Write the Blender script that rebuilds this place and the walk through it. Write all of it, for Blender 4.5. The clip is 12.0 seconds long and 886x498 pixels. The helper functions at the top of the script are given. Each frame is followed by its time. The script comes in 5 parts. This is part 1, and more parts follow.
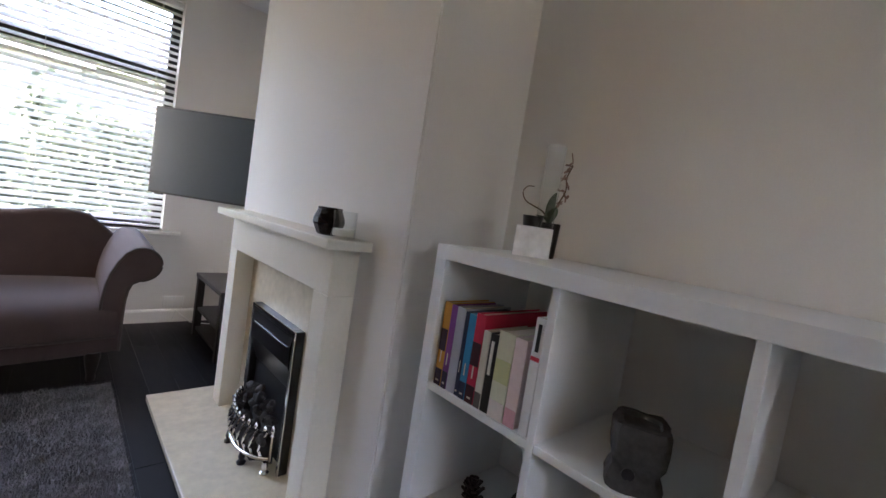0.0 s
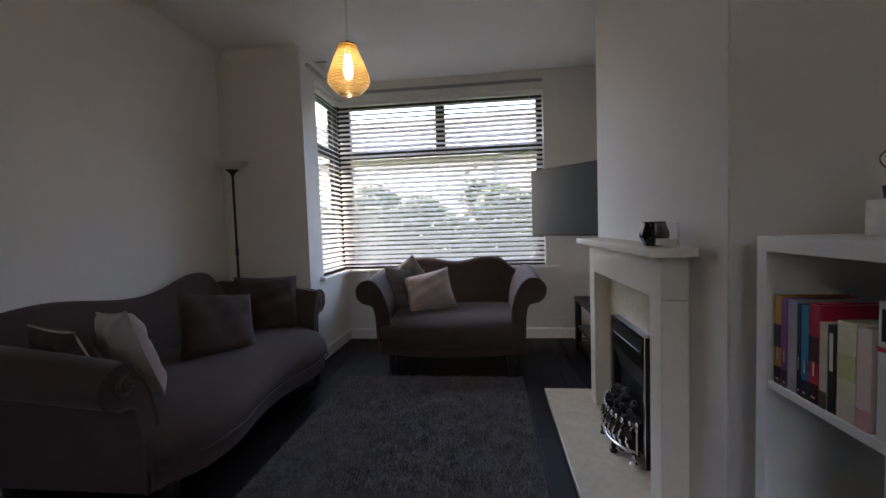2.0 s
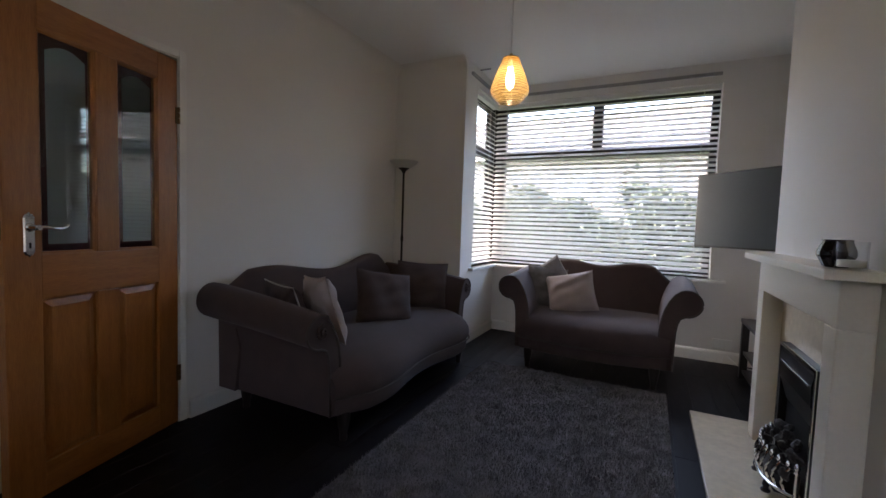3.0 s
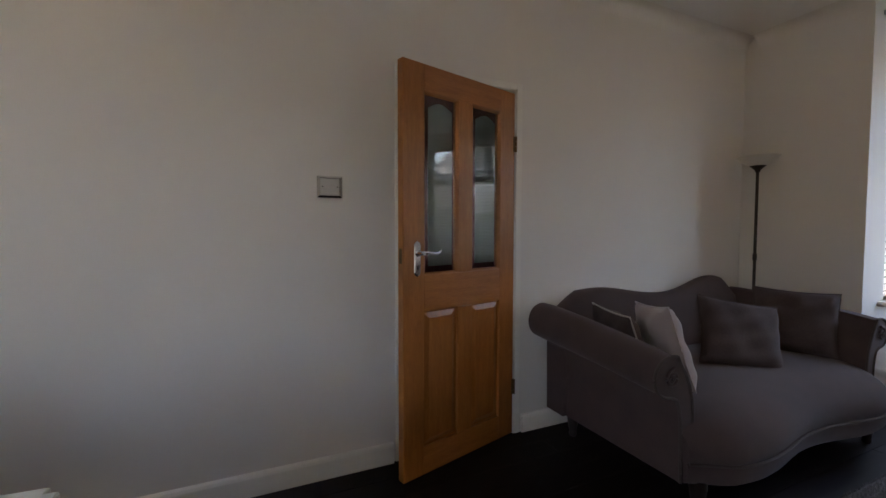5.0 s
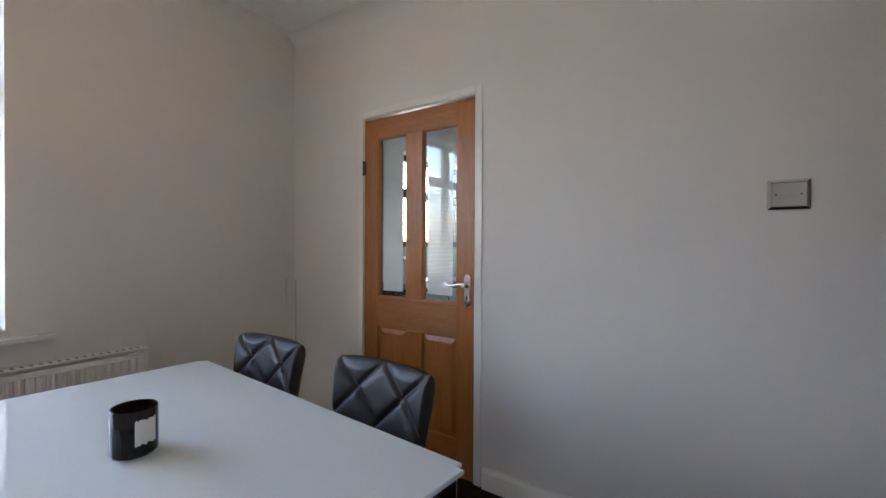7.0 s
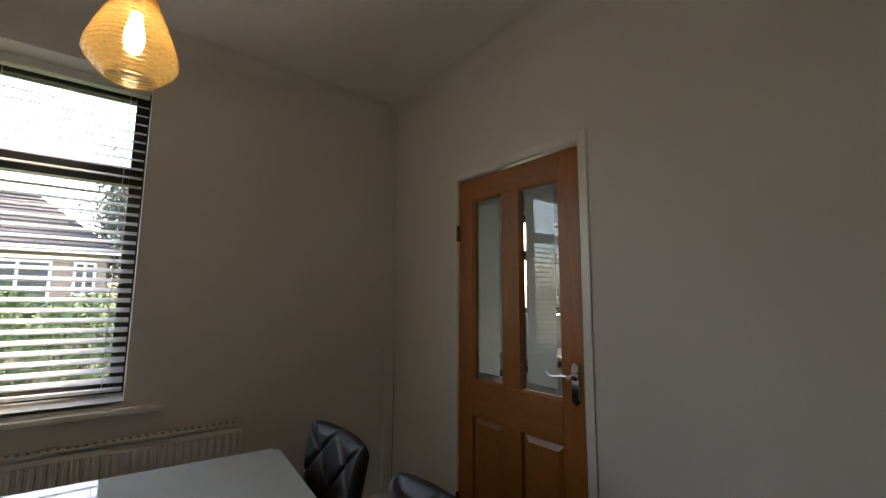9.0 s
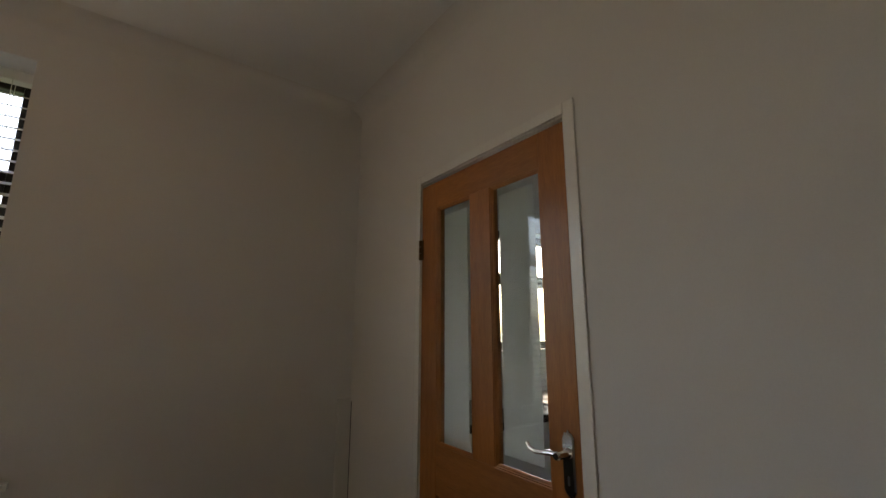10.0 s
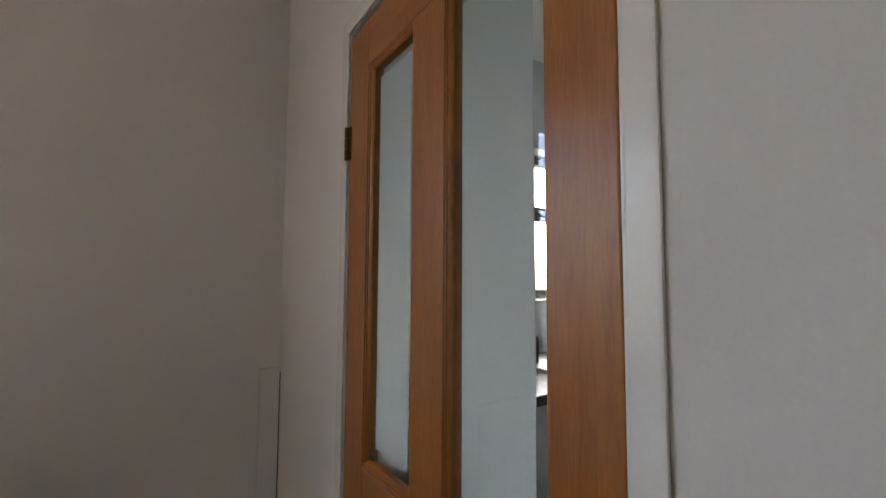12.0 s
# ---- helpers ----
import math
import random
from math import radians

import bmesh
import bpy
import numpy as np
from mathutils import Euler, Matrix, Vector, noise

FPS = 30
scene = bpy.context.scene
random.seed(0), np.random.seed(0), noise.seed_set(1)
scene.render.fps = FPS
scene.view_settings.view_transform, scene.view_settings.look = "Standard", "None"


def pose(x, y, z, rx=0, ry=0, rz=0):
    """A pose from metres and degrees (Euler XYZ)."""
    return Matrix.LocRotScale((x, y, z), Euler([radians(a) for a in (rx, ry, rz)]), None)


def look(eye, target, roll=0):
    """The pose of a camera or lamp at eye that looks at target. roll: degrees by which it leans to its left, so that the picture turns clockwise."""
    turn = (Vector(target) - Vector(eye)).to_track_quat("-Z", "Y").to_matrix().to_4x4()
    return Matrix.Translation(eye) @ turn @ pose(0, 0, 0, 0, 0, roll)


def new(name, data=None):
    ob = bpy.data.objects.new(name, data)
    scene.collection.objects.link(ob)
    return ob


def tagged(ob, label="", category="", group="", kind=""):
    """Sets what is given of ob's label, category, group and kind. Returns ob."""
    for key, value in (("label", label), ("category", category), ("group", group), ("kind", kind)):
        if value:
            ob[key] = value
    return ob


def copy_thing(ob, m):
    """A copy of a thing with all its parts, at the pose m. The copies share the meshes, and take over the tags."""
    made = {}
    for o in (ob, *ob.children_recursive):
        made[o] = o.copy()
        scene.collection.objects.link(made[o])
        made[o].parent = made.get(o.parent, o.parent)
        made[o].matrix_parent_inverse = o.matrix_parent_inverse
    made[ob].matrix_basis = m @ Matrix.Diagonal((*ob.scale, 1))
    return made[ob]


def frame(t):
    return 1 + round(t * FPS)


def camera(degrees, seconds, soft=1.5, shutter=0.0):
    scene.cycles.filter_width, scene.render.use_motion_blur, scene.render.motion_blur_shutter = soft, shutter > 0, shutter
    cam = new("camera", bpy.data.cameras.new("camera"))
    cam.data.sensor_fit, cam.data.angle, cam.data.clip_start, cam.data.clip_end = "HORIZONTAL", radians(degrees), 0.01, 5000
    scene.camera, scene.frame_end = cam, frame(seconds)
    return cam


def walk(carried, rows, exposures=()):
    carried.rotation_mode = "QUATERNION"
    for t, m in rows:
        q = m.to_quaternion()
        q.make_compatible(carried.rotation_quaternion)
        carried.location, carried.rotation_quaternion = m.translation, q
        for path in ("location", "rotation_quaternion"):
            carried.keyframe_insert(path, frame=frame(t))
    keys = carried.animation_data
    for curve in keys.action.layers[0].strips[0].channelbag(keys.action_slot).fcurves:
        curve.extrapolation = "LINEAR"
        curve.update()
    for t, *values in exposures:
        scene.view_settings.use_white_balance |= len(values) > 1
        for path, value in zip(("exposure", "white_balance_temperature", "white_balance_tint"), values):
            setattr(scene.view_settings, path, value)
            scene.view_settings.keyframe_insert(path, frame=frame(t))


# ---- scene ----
cam = camera(93.7, 12.0)
METRES, EYE, TILT, LEAN, TURN = 3.2, 1.28, 0.0, 0.0, -35.3
PATH = [
    (0, (0.199, 0.315, 1.167), (1.56, 1.773, 1.028), 8.9),
    (0.5, (0.186, 0.263, 1.149), (1.057, 2.059, 1.029), 5.4),
    (1, (0.186, 0.152, 1.147), (0.603, 2.105, 1.035), -0.4),
    (1.5, (0.2, 0.049, 1.16), (0.319, 2.042, 1.05), -2.2),
    (2, (0.252, -0.037, 1.156), (0.024, 1.947, 1.049), -1.9),
    (2.5, (0.305, -0.121, 1.156), (-0.353, 1.764, 1.052), -1.8),
    (2.7, (0.31, -0.164, 1.155), (-0.45, 1.682, 1.045), 0.1),
    (4.3, (0.245, -0.272, 1.166), (-1.235, 1.069, 1.061), 0.0),
    (4.5, (0.188, -0.232, 1.184), (-1.391, 0.99, 1.075), 0.1),
    (5, (0.016, -0.204, 1.195), (-1.802, 0.624, 1.107), 0.1),
    (5.5, (-0.155, -0.223, 1.219), (-2.093, 0.262, 1.132), 0.1),
    (6, (-0.234, -0.134, 1.252), (-2.231, -0.209, 1.163), 0.3),
    (6.5, (-0.234, -0.07, 1.257), (-2.107, -0.769, 1.212), 0.1),
    (7, (-0.159, -0.054, 1.22), (-1.814, -1.176, 1.203), 0.3),
    (7.5, (-0.071, -0.008, 1.229), (-1.559, -1.344, 1.221), 0.4),
    (7.7, (-0.046, 0.014, 1.241), (-1.47, -1.391, 1.24), 0.6),
    (9.3, (-0.655, -0.186, 1.341), (-1.858, -1.755, 1.638), 0.1),
    (9.5, (-0.732, -0.242, 1.35), (-1.937, -1.803, 1.681), -0.0),
    (10, (-1.010, -0.377, 1.342), (-2.172, -1.962, 1.728), 0.1),
    (10.5, (-1.252, -0.494, 1.321), (-2.388, -2.096, 1.705), 0.0),
    (11, (-1.378, -0.620, 1.321), (-2.511, -2.233, 1.653), -0.6),
    (11.5, (-1.502, -0.781, 1.350), (-2.647, -2.407, 1.559), -0.3),
    (12, (-1.599, -0.855, 1.344), (-2.722, -2.505, 1.472), 0.3),
]
# the camera's own exposure, in stops
EXPOSURES = [(0, 5.65, 7200, 19), (0.5, 5.17, 7000, 19), (1.0, 4.73, 7200, 19), (2.0, 4.55, 7400, 19), (2.7, 4.65, 7400, 19), (4.5, 5.0, 7900, 19), (5.0, 5.2, 7800, 19), (5.5, 5.52, 7500, 19), (6.0, 5.75, 7000, 18), (6.5, 5.86, 6900, 18),
             (7.0, 5.72, 6900, 18), (7.7, 4.78, 6900, 17), (9.3, 4.2, 8600, 17), (10.5, 4.62, 8700, 17), (11.0, 5.13, 7600, 17), (12.0, 5.35, 7200, 18)]
walk(cam, [(t, look(eye, target, roll)) for t, eye, target, roll in PATH], EXPOSURES)

# ---- world and light ----
world = bpy.data.worlds.new("sky")
scene.world = world
world.use_nodes = True
wn = world.node_tree
sky = wn.nodes.new("ShaderNodeTexSky")
sky.sky_type = "NISHITA"
sky.sun_disc = False
sky.sun_elevation = radians(48)
sky.sun_rotation = radians(250)
sky.air_density, sky.dust_density, sky.ozone_density = 1.0, 4.0, 1.0
wn.nodes["Background"].inputs["Strength"].default_value = 0.15
wn.links.new(sky.outputs["Color"], wn.nodes["Background"].inputs["Color"])

sun = new("sun", bpy.data.lights.new("sun", "SUN"))
sun.data.energy, sun.data.angle, sun.data.color = 0.6, radians(30), (1.0, 0.97, 0.93)
sun.matrix_world = look((-12, -4, 14), (0, 0, 0))

# ---- materials ----


def node_mat(name):
    m = bpy.data.materials.new(name)
    m.use_nodes = True
    nt = m.node_tree
    return m, nt, nt.nodes["Principled BSDF"]


def surface(name, base, rough=0.6, metal=0.0, var=0.08, scale=6.0, fine=60.0, bump=0.1, depth=0.002, stretch=(1, 1, 1),
            coat=0.0, sheen=0.0, island=0.0, spec=0.5):
    """A painted, woven or cast surface: cloudy colour at two scales, uneven gloss and a fine relief."""
    m, nt, b = node_mat(name)
    tc = nt.nodes.new("ShaderNodeTexCoord")
    mp = nt.nodes.new("ShaderNodeMapping")
    mp.inputs["Scale"].default_value = stretch
    nt.links.new(tc.outputs["Object"], mp.inputs["Vector"])
    n1, n2 = nt.nodes.new("ShaderNodeTexNoise"), nt.nodes.new("ShaderNodeTexNoise")
    n1.inputs["Scale"].default_value, n1.inputs["Detail"].default_value = scale, 5
    n2.inputs["Scale"].default_value, n2.inputs["Detail"].default_value = fine, 4
    for n in (n1, n2):
        nt.links.new(mp.outputs["Vector"], n.inputs["Vector"])
    add = nt.nodes.new("ShaderNodeMath")
    add.operation = "MULTIPLY_ADD"
    add.inputs[1].default_value = 0.5
    half = nt.nodes.new("ShaderNodeMath")
    half.operation = "MULTIPLY"
    half.inputs[1].default_value = 0.5
    nt.links.new(n2.outputs["Fac"], half.inputs[0])
    nt.links.new(n1.outputs["Fac"], add.inputs[0])
    nt.links.new(half.outputs[0], add.inputs[2])
    fac = add.outputs[0]
    if island:
        info = nt.nodes.new("ShaderNodeObjectInfo")
        mix = nt.nodes.new("ShaderNodeMath")
        mix.operation = "MULTIPLY_ADD"
        mix.inputs[1].default_value = island
        nt.links.new(info.outputs["Random"], mix.inputs[0])
        nt.links.new(fac, mix.inputs[2])
        fac = mix.outputs[0]
    ramp = nt.nodes.new("ShaderNodeValToRGB")
    ramp.color_ramp.elements[0].position, ramp.color_ramp.elements[1].position = 0.3, 0.7 + island
    lo = [max(0, c * (1 - var)) for c in base]
    hi = [min(1, c * (1 + var)) for c in base]
    ramp.color_ramp.elements[0].color, ramp.color_ramp.elements[1].color = (*lo, 1), (*hi, 1)
    nt.links.new(fac, ramp.inputs["Fac"])
    nt.links.new(ramp.outputs["Color"], b.inputs["Base Color"])
    rr = nt.nodes.new("ShaderNodeMapRange")
    rr.inputs["To Min"].default_value, rr.inputs["To Max"].default_value = max(0.02, rough * 0.85), min(1, rough * 1.15)
    nt.links.new(n1.outputs["Fac"], rr.inputs["Value"])
    nt.links.new(rr.outputs["Result"], b.inputs["Roughness"])
    b.inputs["Metallic"].default_value = metal
    b.inputs["Coat Weight"].default_value = coat
    b.inputs["Coat Roughness"].default_value = 0.05
    b.inputs["Sheen Weight"].default_value = sheen
    b.inputs["Specular IOR Level"].default_value = spec
    if bump:
        bp = nt.nodes.new("ShaderNodeBump")
        bp.inputs["Strength"].default_value, bp.inputs["Distance"].default_value = bump, depth
        nt.links.new(n2.outputs["Fac"], bp.inputs["Height"])
        nt.links.new(bp.outputs["Normal"], b.inputs["Normal"])
    return m


def oak(name, stretch, base=(0.41, 0.150, 0.036)):
    """Varnished oak: long streaky grain with fine pores along one axis."""
    m, nt, b = node_mat(name)
    tc, mp = nt.nodes.new("ShaderNodeTexCoord"), nt.nodes.new("ShaderNodeMapping")
    mp.inputs["Scale"].default_value = stretch
    nt.links.new(tc.outputs["Object"], mp.inputs["Vector"])
    n1, n2 = nt.nodes.new("ShaderNodeTexNoise"), nt.nodes.new("ShaderNodeTexNoise")
    n1.inputs["Scale"].default_value, n1.inputs["Detail"].default_value, n1.inputs["Distortion"].default_value = 9, 6, 0.6
    n2.inputs["Scale"].default_value, n2.inputs["Detail"].default_value = 60, 3
    for n in (n1, n2):
        nt.links.new(mp.outputs["Vector"], n.inputs["Vector"])
    ramp = nt.nodes.new("ShaderNodeValToRGB")
    ramp.color_ramp.elements[0].position, ramp.color_ramp.elements[1].position = 0.25, 0.78
    ramp.color_ramp.elements[0].color = (base[0] * 0.62, base[1] * 0.55, base[2] * 0.48, 1)
    ramp.color_ramp.elements[1].color = (base[0] * 1.18, base[1] * 1.22, base[2] * 1.3, 1)
    mix = nt.nodes.new("ShaderNodeMath")
    mix.operation = "MULTIPLY_ADD"
    mix.inputs[1].default_value, mix.inputs[2].default_value = 0.5, 0.0
    nt.links.new(n2.outputs["Fac"], mix.inputs[0])
    add = nt.nodes.new("ShaderNodeMath")
    add.operation = "MULTIPLY_ADD"
    add.inputs[1].default_value = 0.5
    nt.links.new(n1.outputs["Fac"], add.inputs[0])
    nt.links.new(mix.outputs[0], add.inputs[2])
    nt.links.new(add.outputs[0], ramp.inputs["Fac"])
    nt.links.new(ramp.outputs["Color"], b.inputs["Base Color"])
    b.inputs["Roughness"].default_value = 0.29
    bp = nt.nodes.new("ShaderNodeBump")
    bp.inputs["Strength"].default_value, bp.inputs["Distance"].default_value = 0.75, 0.0012
    nt.links.new(n2.outputs["Fac"], bp.inputs["Height"])
    nt.links.new(bp.outputs["Normal"], b.inputs["Normal"])
    return m


def schlick(nt, f0):
    """Mirror share of a glossy face: f0 head on, rising to one at a slant."""
    lw, pw, ma = nt.nodes.new("ShaderNodeLayerWeight"), nt.nodes.new("ShaderNodeMath"), nt.nodes.new("ShaderNodeMath")
    lw.inputs["Blend"].default_value = 0.5
    pw.operation, ma.operation = "POWER", "MULTIPLY_ADD"
    pw.inputs[1].default_value = 5.0
    ma.inputs[1].default_value, ma.inputs[2].default_value = 1 - f0, f0
    nt.links.new(lw.outputs["Facing"], pw.inputs[0])
    nt.links.new(pw.outputs[0], ma.inputs[0])
    return ma.outputs[0]


def clear_glass(name, tint=(1, 1, 1), gloss=0.02, f0=0.04):
    """A thin pane: clear, with a mirror gloss that grows at a slant."""
    m = bpy.data.materials.new(name)
    m.use_nodes = True
    nt = m.node_tree
    nt.nodes.clear()
    out = nt.nodes.new("ShaderNodeOutputMaterial")
    tr, gl, mx = (nt.nodes.new("ShaderNode" + k) for k in ("BsdfTransparent", "BsdfGlossy", "MixShader"))
    tr.inputs["Color"].default_value = (*tint, 1)
    gl.inputs["Roughness"].default_value = gloss
    nt.links.new(schlick(nt, f0), mx.inputs["Fac"])
    nt.links.new(tr.outputs[0], mx.inputs[1])
    nt.links.new(gl.outputs[0], mx.inputs[2])
    nt.links.new(mx.outputs[0], out.inputs["Surface"])
    return m


def frosted_glass(name, tint=(0.66, 0.705, 0.725)):
    """Acid-etched glass: scatters what lies behind it, with a dull sheen."""
    m = bpy.data.materials.new(name)
    m.use_nodes = True
    nt = m.node_tree
    nt.nodes.clear()
    out = nt.nodes.new("ShaderNodeOutputMaterial")
    tl, df, m1 = (nt.nodes.new("ShaderNode" + k) for k in ("BsdfTranslucent", "BsdfDiffuse", "MixShader"))
    tl.inputs["Color"].default_value = (*tint, 1)
    df.inputs["Color"].default_value = (*tint, 1)
    m1.inputs["Fac"].default_value = 0.05
    nt.links.new(tl.outputs[0], m1.inputs[1])
    nt.links.new(df.outputs[0], m1.inputs[2])
    nt.links.new(m1.outputs[0], out.inputs["Surface"])
    return m


def slat_white(name):
    """White plastic slats: satin, and thin enough to let a little daylight through."""
    m = surface(name, (0.84, 0.84, 0.83), 0.45, var=0.03, scale=4, fine=60, bump=0.02)
    nt = m.node_tree
    out = nt.nodes["Material Output"]
    tl, mx = nt.nodes.new("ShaderNodeBsdfTranslucent"), nt.nodes.new("ShaderNodeMixShader")
    tl.inputs["Color"].default_value = (0.86, 0.86, 0.85, 1)
    mx.inputs["Fac"].default_value = 0.30
    nt.links.new(nt.nodes["Principled BSDF"].outputs["BSDF"], mx.inputs[1])
    nt.links.new(tl.outputs["BSDF"], mx.inputs[2])
    nt.links.new(mx.outputs["Shader"], out.inputs["Surface"])
    return m


def glow(name, colour, strength):
    m, nt, b = node_mat(name)
    b.inputs["Base Color"].default_value = (*colour, 1)
    b.inputs["Emission Color"].default_value = (*colour, 1)
    b.inputs["Emission Strength"].default_value = strength
    return m


WALL = surface("cream_wall_paint", (0.70, 0.68, 0.645), 0.75, var=0.035, scale=1.6, fine=220, bump=0.12, depth=0.001)
CEIL = surface("ceiling_paint", (0.76, 0.76, 0.74), 0.85, var=0.03, scale=1.4, fine=160, bump=0.12, depth=0.001)
GLOSS = surface("white_gloss_paint", (0.78, 0.77, 0.73), 0.22, var=0.03, scale=5, fine=80, bump=0.08, depth=0.001)
SATIN = surface("ivory_satin_paint", (0.76, 0.71, 0.60), 0.38, var=0.04, scale=4, fine=90, bump=0.05, depth=0.001)
SHELFW = surface("white_foil", (0.72, 0.73, 0.73), 0.4, var=0.025, scale=7, fine=120, bump=0.03, depth=0.0006)
MARBLE = surface("cream_marble", (0.72, 0.64, 0.49), 0.16, var=0.13, scale=7, fine=30, bump=0.0)
WMARBLE = surface("white_marble", (0.72, 0.72, 0.72), 0.25, var=0.2, scale=14, fine=40, bump=0.0)
FLOORB = surface("black_stained_boards", (0.011, 0.009, 0.010), 0.48, var=0.35, scale=5, fine=70, bump=0.15, depth=0.001, stretch=(6, 1, 1), island=0.3, spec=0.18)
RUG = surface("charcoal_pile", (0.16, 0.153, 0.163), 0.95, var=0.45, scale=14, fine=120, bump=0.6, depth=0.006, sheen=0.1, spec=0.2)
VELVET = surface("mole_brown_velour", (0.070, 0.046, 0.042), 0.9, var=0.2, scale=9, fine=320, bump=0.15, depth=0.001, sheen=0.10, spec=0.2)
VPIPE = surface("mole_brown_piping", (0.06, 0.043, 0.038), 0.85, var=0.1, bump=0.1)
PINK = surface("pale_mink_cushion_cloth", (0.36, 0.29, 0.27), 0.9, var=0.1, scale=10, fine=400, bump=0.3, depth=0.001, sheen=0.3)
GREYC = surface("brown_grey_cord", (0.07, 0.049, 0.046), 0.9, var=0.2, scale=8, fine=90, bump=0.5, depth=0.003, stretch=(1, 6, 1), sheen=0.05, spec=0.2)
KNIT = surface("grey_knit", (0.16, 0.145, 0.14), 0.95, var=0.3, scale=30, fine=160, bump=0.7, depth=0.004)
PALEC = surface("pale_cream_cushion_cloth", (0.5, 0.45, 0.42), 0.9, var=0.08, scale=10, fine=400, bump=0.2)
DARKW = surface("dark_stained_wood", (0.022, 0.016, 0.014), 0.4, var=0.3, scale=8, fine=80, bump=0.1, stretch=(1, 1, 0.15))
BLACKP = surface("black_plastic", (0.012, 0.012, 0.013), 0.3, var=0.1, bump=0.0)
SCREEN = surface("tv_screen_glass", (0.038, 0.05, 0.056), 0.3, var=0.05, bump=0.0, coat=0.5)
CHROME = surface("chrome", (0.72, 0.72, 0.72), 0.12, metal=1.0, var=0.05, bump=0.0)
BRUSHED = surface("brushed_steel", (0.55, 0.54, 0.52), 0.32, metal=1.0, var=0.08, bump=0.05, stretch=(1, 8, 1))
GOLD = surface("gold_lacquer", (0.62, 0.44, 0.16), 0.3, metal=0.8, var=0.1, bump=0.0)
BRASS = surface("aged_brass", (0.15, 0.10, 0.055), 0.35, metal=1.0, var=0.2, bump=0.0)
IRON = surface("black_cast_iron", (0.02, 0.02, 0.02), 0.5, metal=0.4, var=0.3, bump=0.2)
COAL = surface("grey_ceramic_coal", (0.045, 0.043, 0.042), 0.9, var=0.6, scale=20, fine=120, bump=0.8, depth=0.004)
POLE = surface("dark_bronze_tube", (0.05, 0.042, 0.038), 0.35, metal=0.8, var=0.2, bump=0.0)
FRAMEB = surface("black_window_frame", (0.012, 0.011, 0.012), 0.3, var=0.2, bump=0.03)
SLAT = slat_white("white_blind_slat")
CORD = surface("white_cord", (0.7, 0.7, 0.68), 0.8, var=0.05, bump=0.0)
LEATHER = surface("black_quilted_leatherette", (0.018, 0.017, 0.019), 0.43, var=0.2, scale=14, fine=240, bump=0.25, depth=0.0012)
TABLEG = surface("white_painted_glass", (0.60, 0.665, 0.66), 0.01, var=0.02, scale=2, bump=0.0, spec=0.6)
RADW = surface("white_radiator_enamel", (0.72, 0.71, 0.68), 0.35, var=0.03, scale=5, bump=0.03)
SLOTG = surface("shadowed_grille_grey", (0.22, 0.215, 0.205), 0.6, var=0.1, bump=0.0)
PLATEG = surface("satin_grey_metal", (0.52, 0.52, 0.505), 0.35, metal=0.3, var=0.05, bump=0.02)
OAKV = oak("varnished_oak_upright", (5, 5, 0.45))
OAKH = oak("varnished_oak_across", (5, 0.45, 5))
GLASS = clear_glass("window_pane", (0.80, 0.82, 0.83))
DOORGLASS = clear_glass("door_pane", (0.96, 0.98, 0.975), 0.0, 0.048)
FROST = frosted_glass("etched_band")
VASEG = clear_glass("clear_vase_glass", (0.97, 0.98, 0.98), 0.02, 0.035)
OPAL = surface("opal_glass", (0.62, 0.60, 0.55), 0.3, var=0.03, bump=0.0)
BULB = glow("warm_filament", (1.0, 0.80, 0.52), 2)


def amber_glass(name, clear, veil):
    m = bpy.data.materials.new(name)
    m.use_nodes = True
    nt = m.node_tree
    nt.nodes.clear()
    out = nt.nodes.new("ShaderNodeOutputMaterial")
    tr, tl, gl, m1, m2 = (nt.nodes.new("ShaderNode" + k) for k in ("BsdfTransparent", "BsdfTranslucent", "BsdfGlossy", "MixShader", "MixShader"))
    tr.inputs["Color"].default_value = (*clear, 1)
    tl.inputs["Color"].default_value = (0.85, 0.72, 0.46, 1)
    gl.inputs["Roughness"].default_value = 0.08
    m1.inputs["Fac"].default_value = veil
    nt.links.new(tr.outputs[0], m1.inputs[1])
    nt.links.new(tl.outputs[0], m1.inputs[2])
    nt.links.new(schlick(nt, 0.06), m2.inputs["Fac"])
    nt.links.new(m1.outputs[0], m2.inputs[1])
    nt.links.new(gl.outputs[0], m2.inputs[2])
    nt.links.new(m2.outputs[0], out.inputs["Surface"])
    return m


AMBER = amber_glass("amber_ribbed_glass", (0.98, 0.93, 0.80), 0.10)
RIBG = amber_glass("amber_glass_rib", (0.80, 0.66, 0.42), 0.2)

# ---- builders ----


def box(bm, x0, x1, y0, y1, z0, z1, bev=0.0, seg=2):
    r = bmesh.ops.create_cube(bm, size=1.0)
    vs = r["verts"]
    bmesh.ops.scale(bm, vec=(x1 - x0, y1 - y0, z1 - z0), verts=vs)
    bmesh.ops.translate(bm, vec=((x0 + x1) / 2, (y0 + y1) / 2, (z0 + z1) / 2), verts=vs)
    if bev:
        es = list({e for v in vs for e in v.link_edges})
        bmesh.ops.bevel(bm, geom=es, offset=bev, segments=seg, affect="EDGES", profile=0.6)
    return bm


def boxes(*rows, bev=0.0):
    bm = bmesh.new()
    for r in rows:
        box(bm, *r, bev=bev)
    return bm


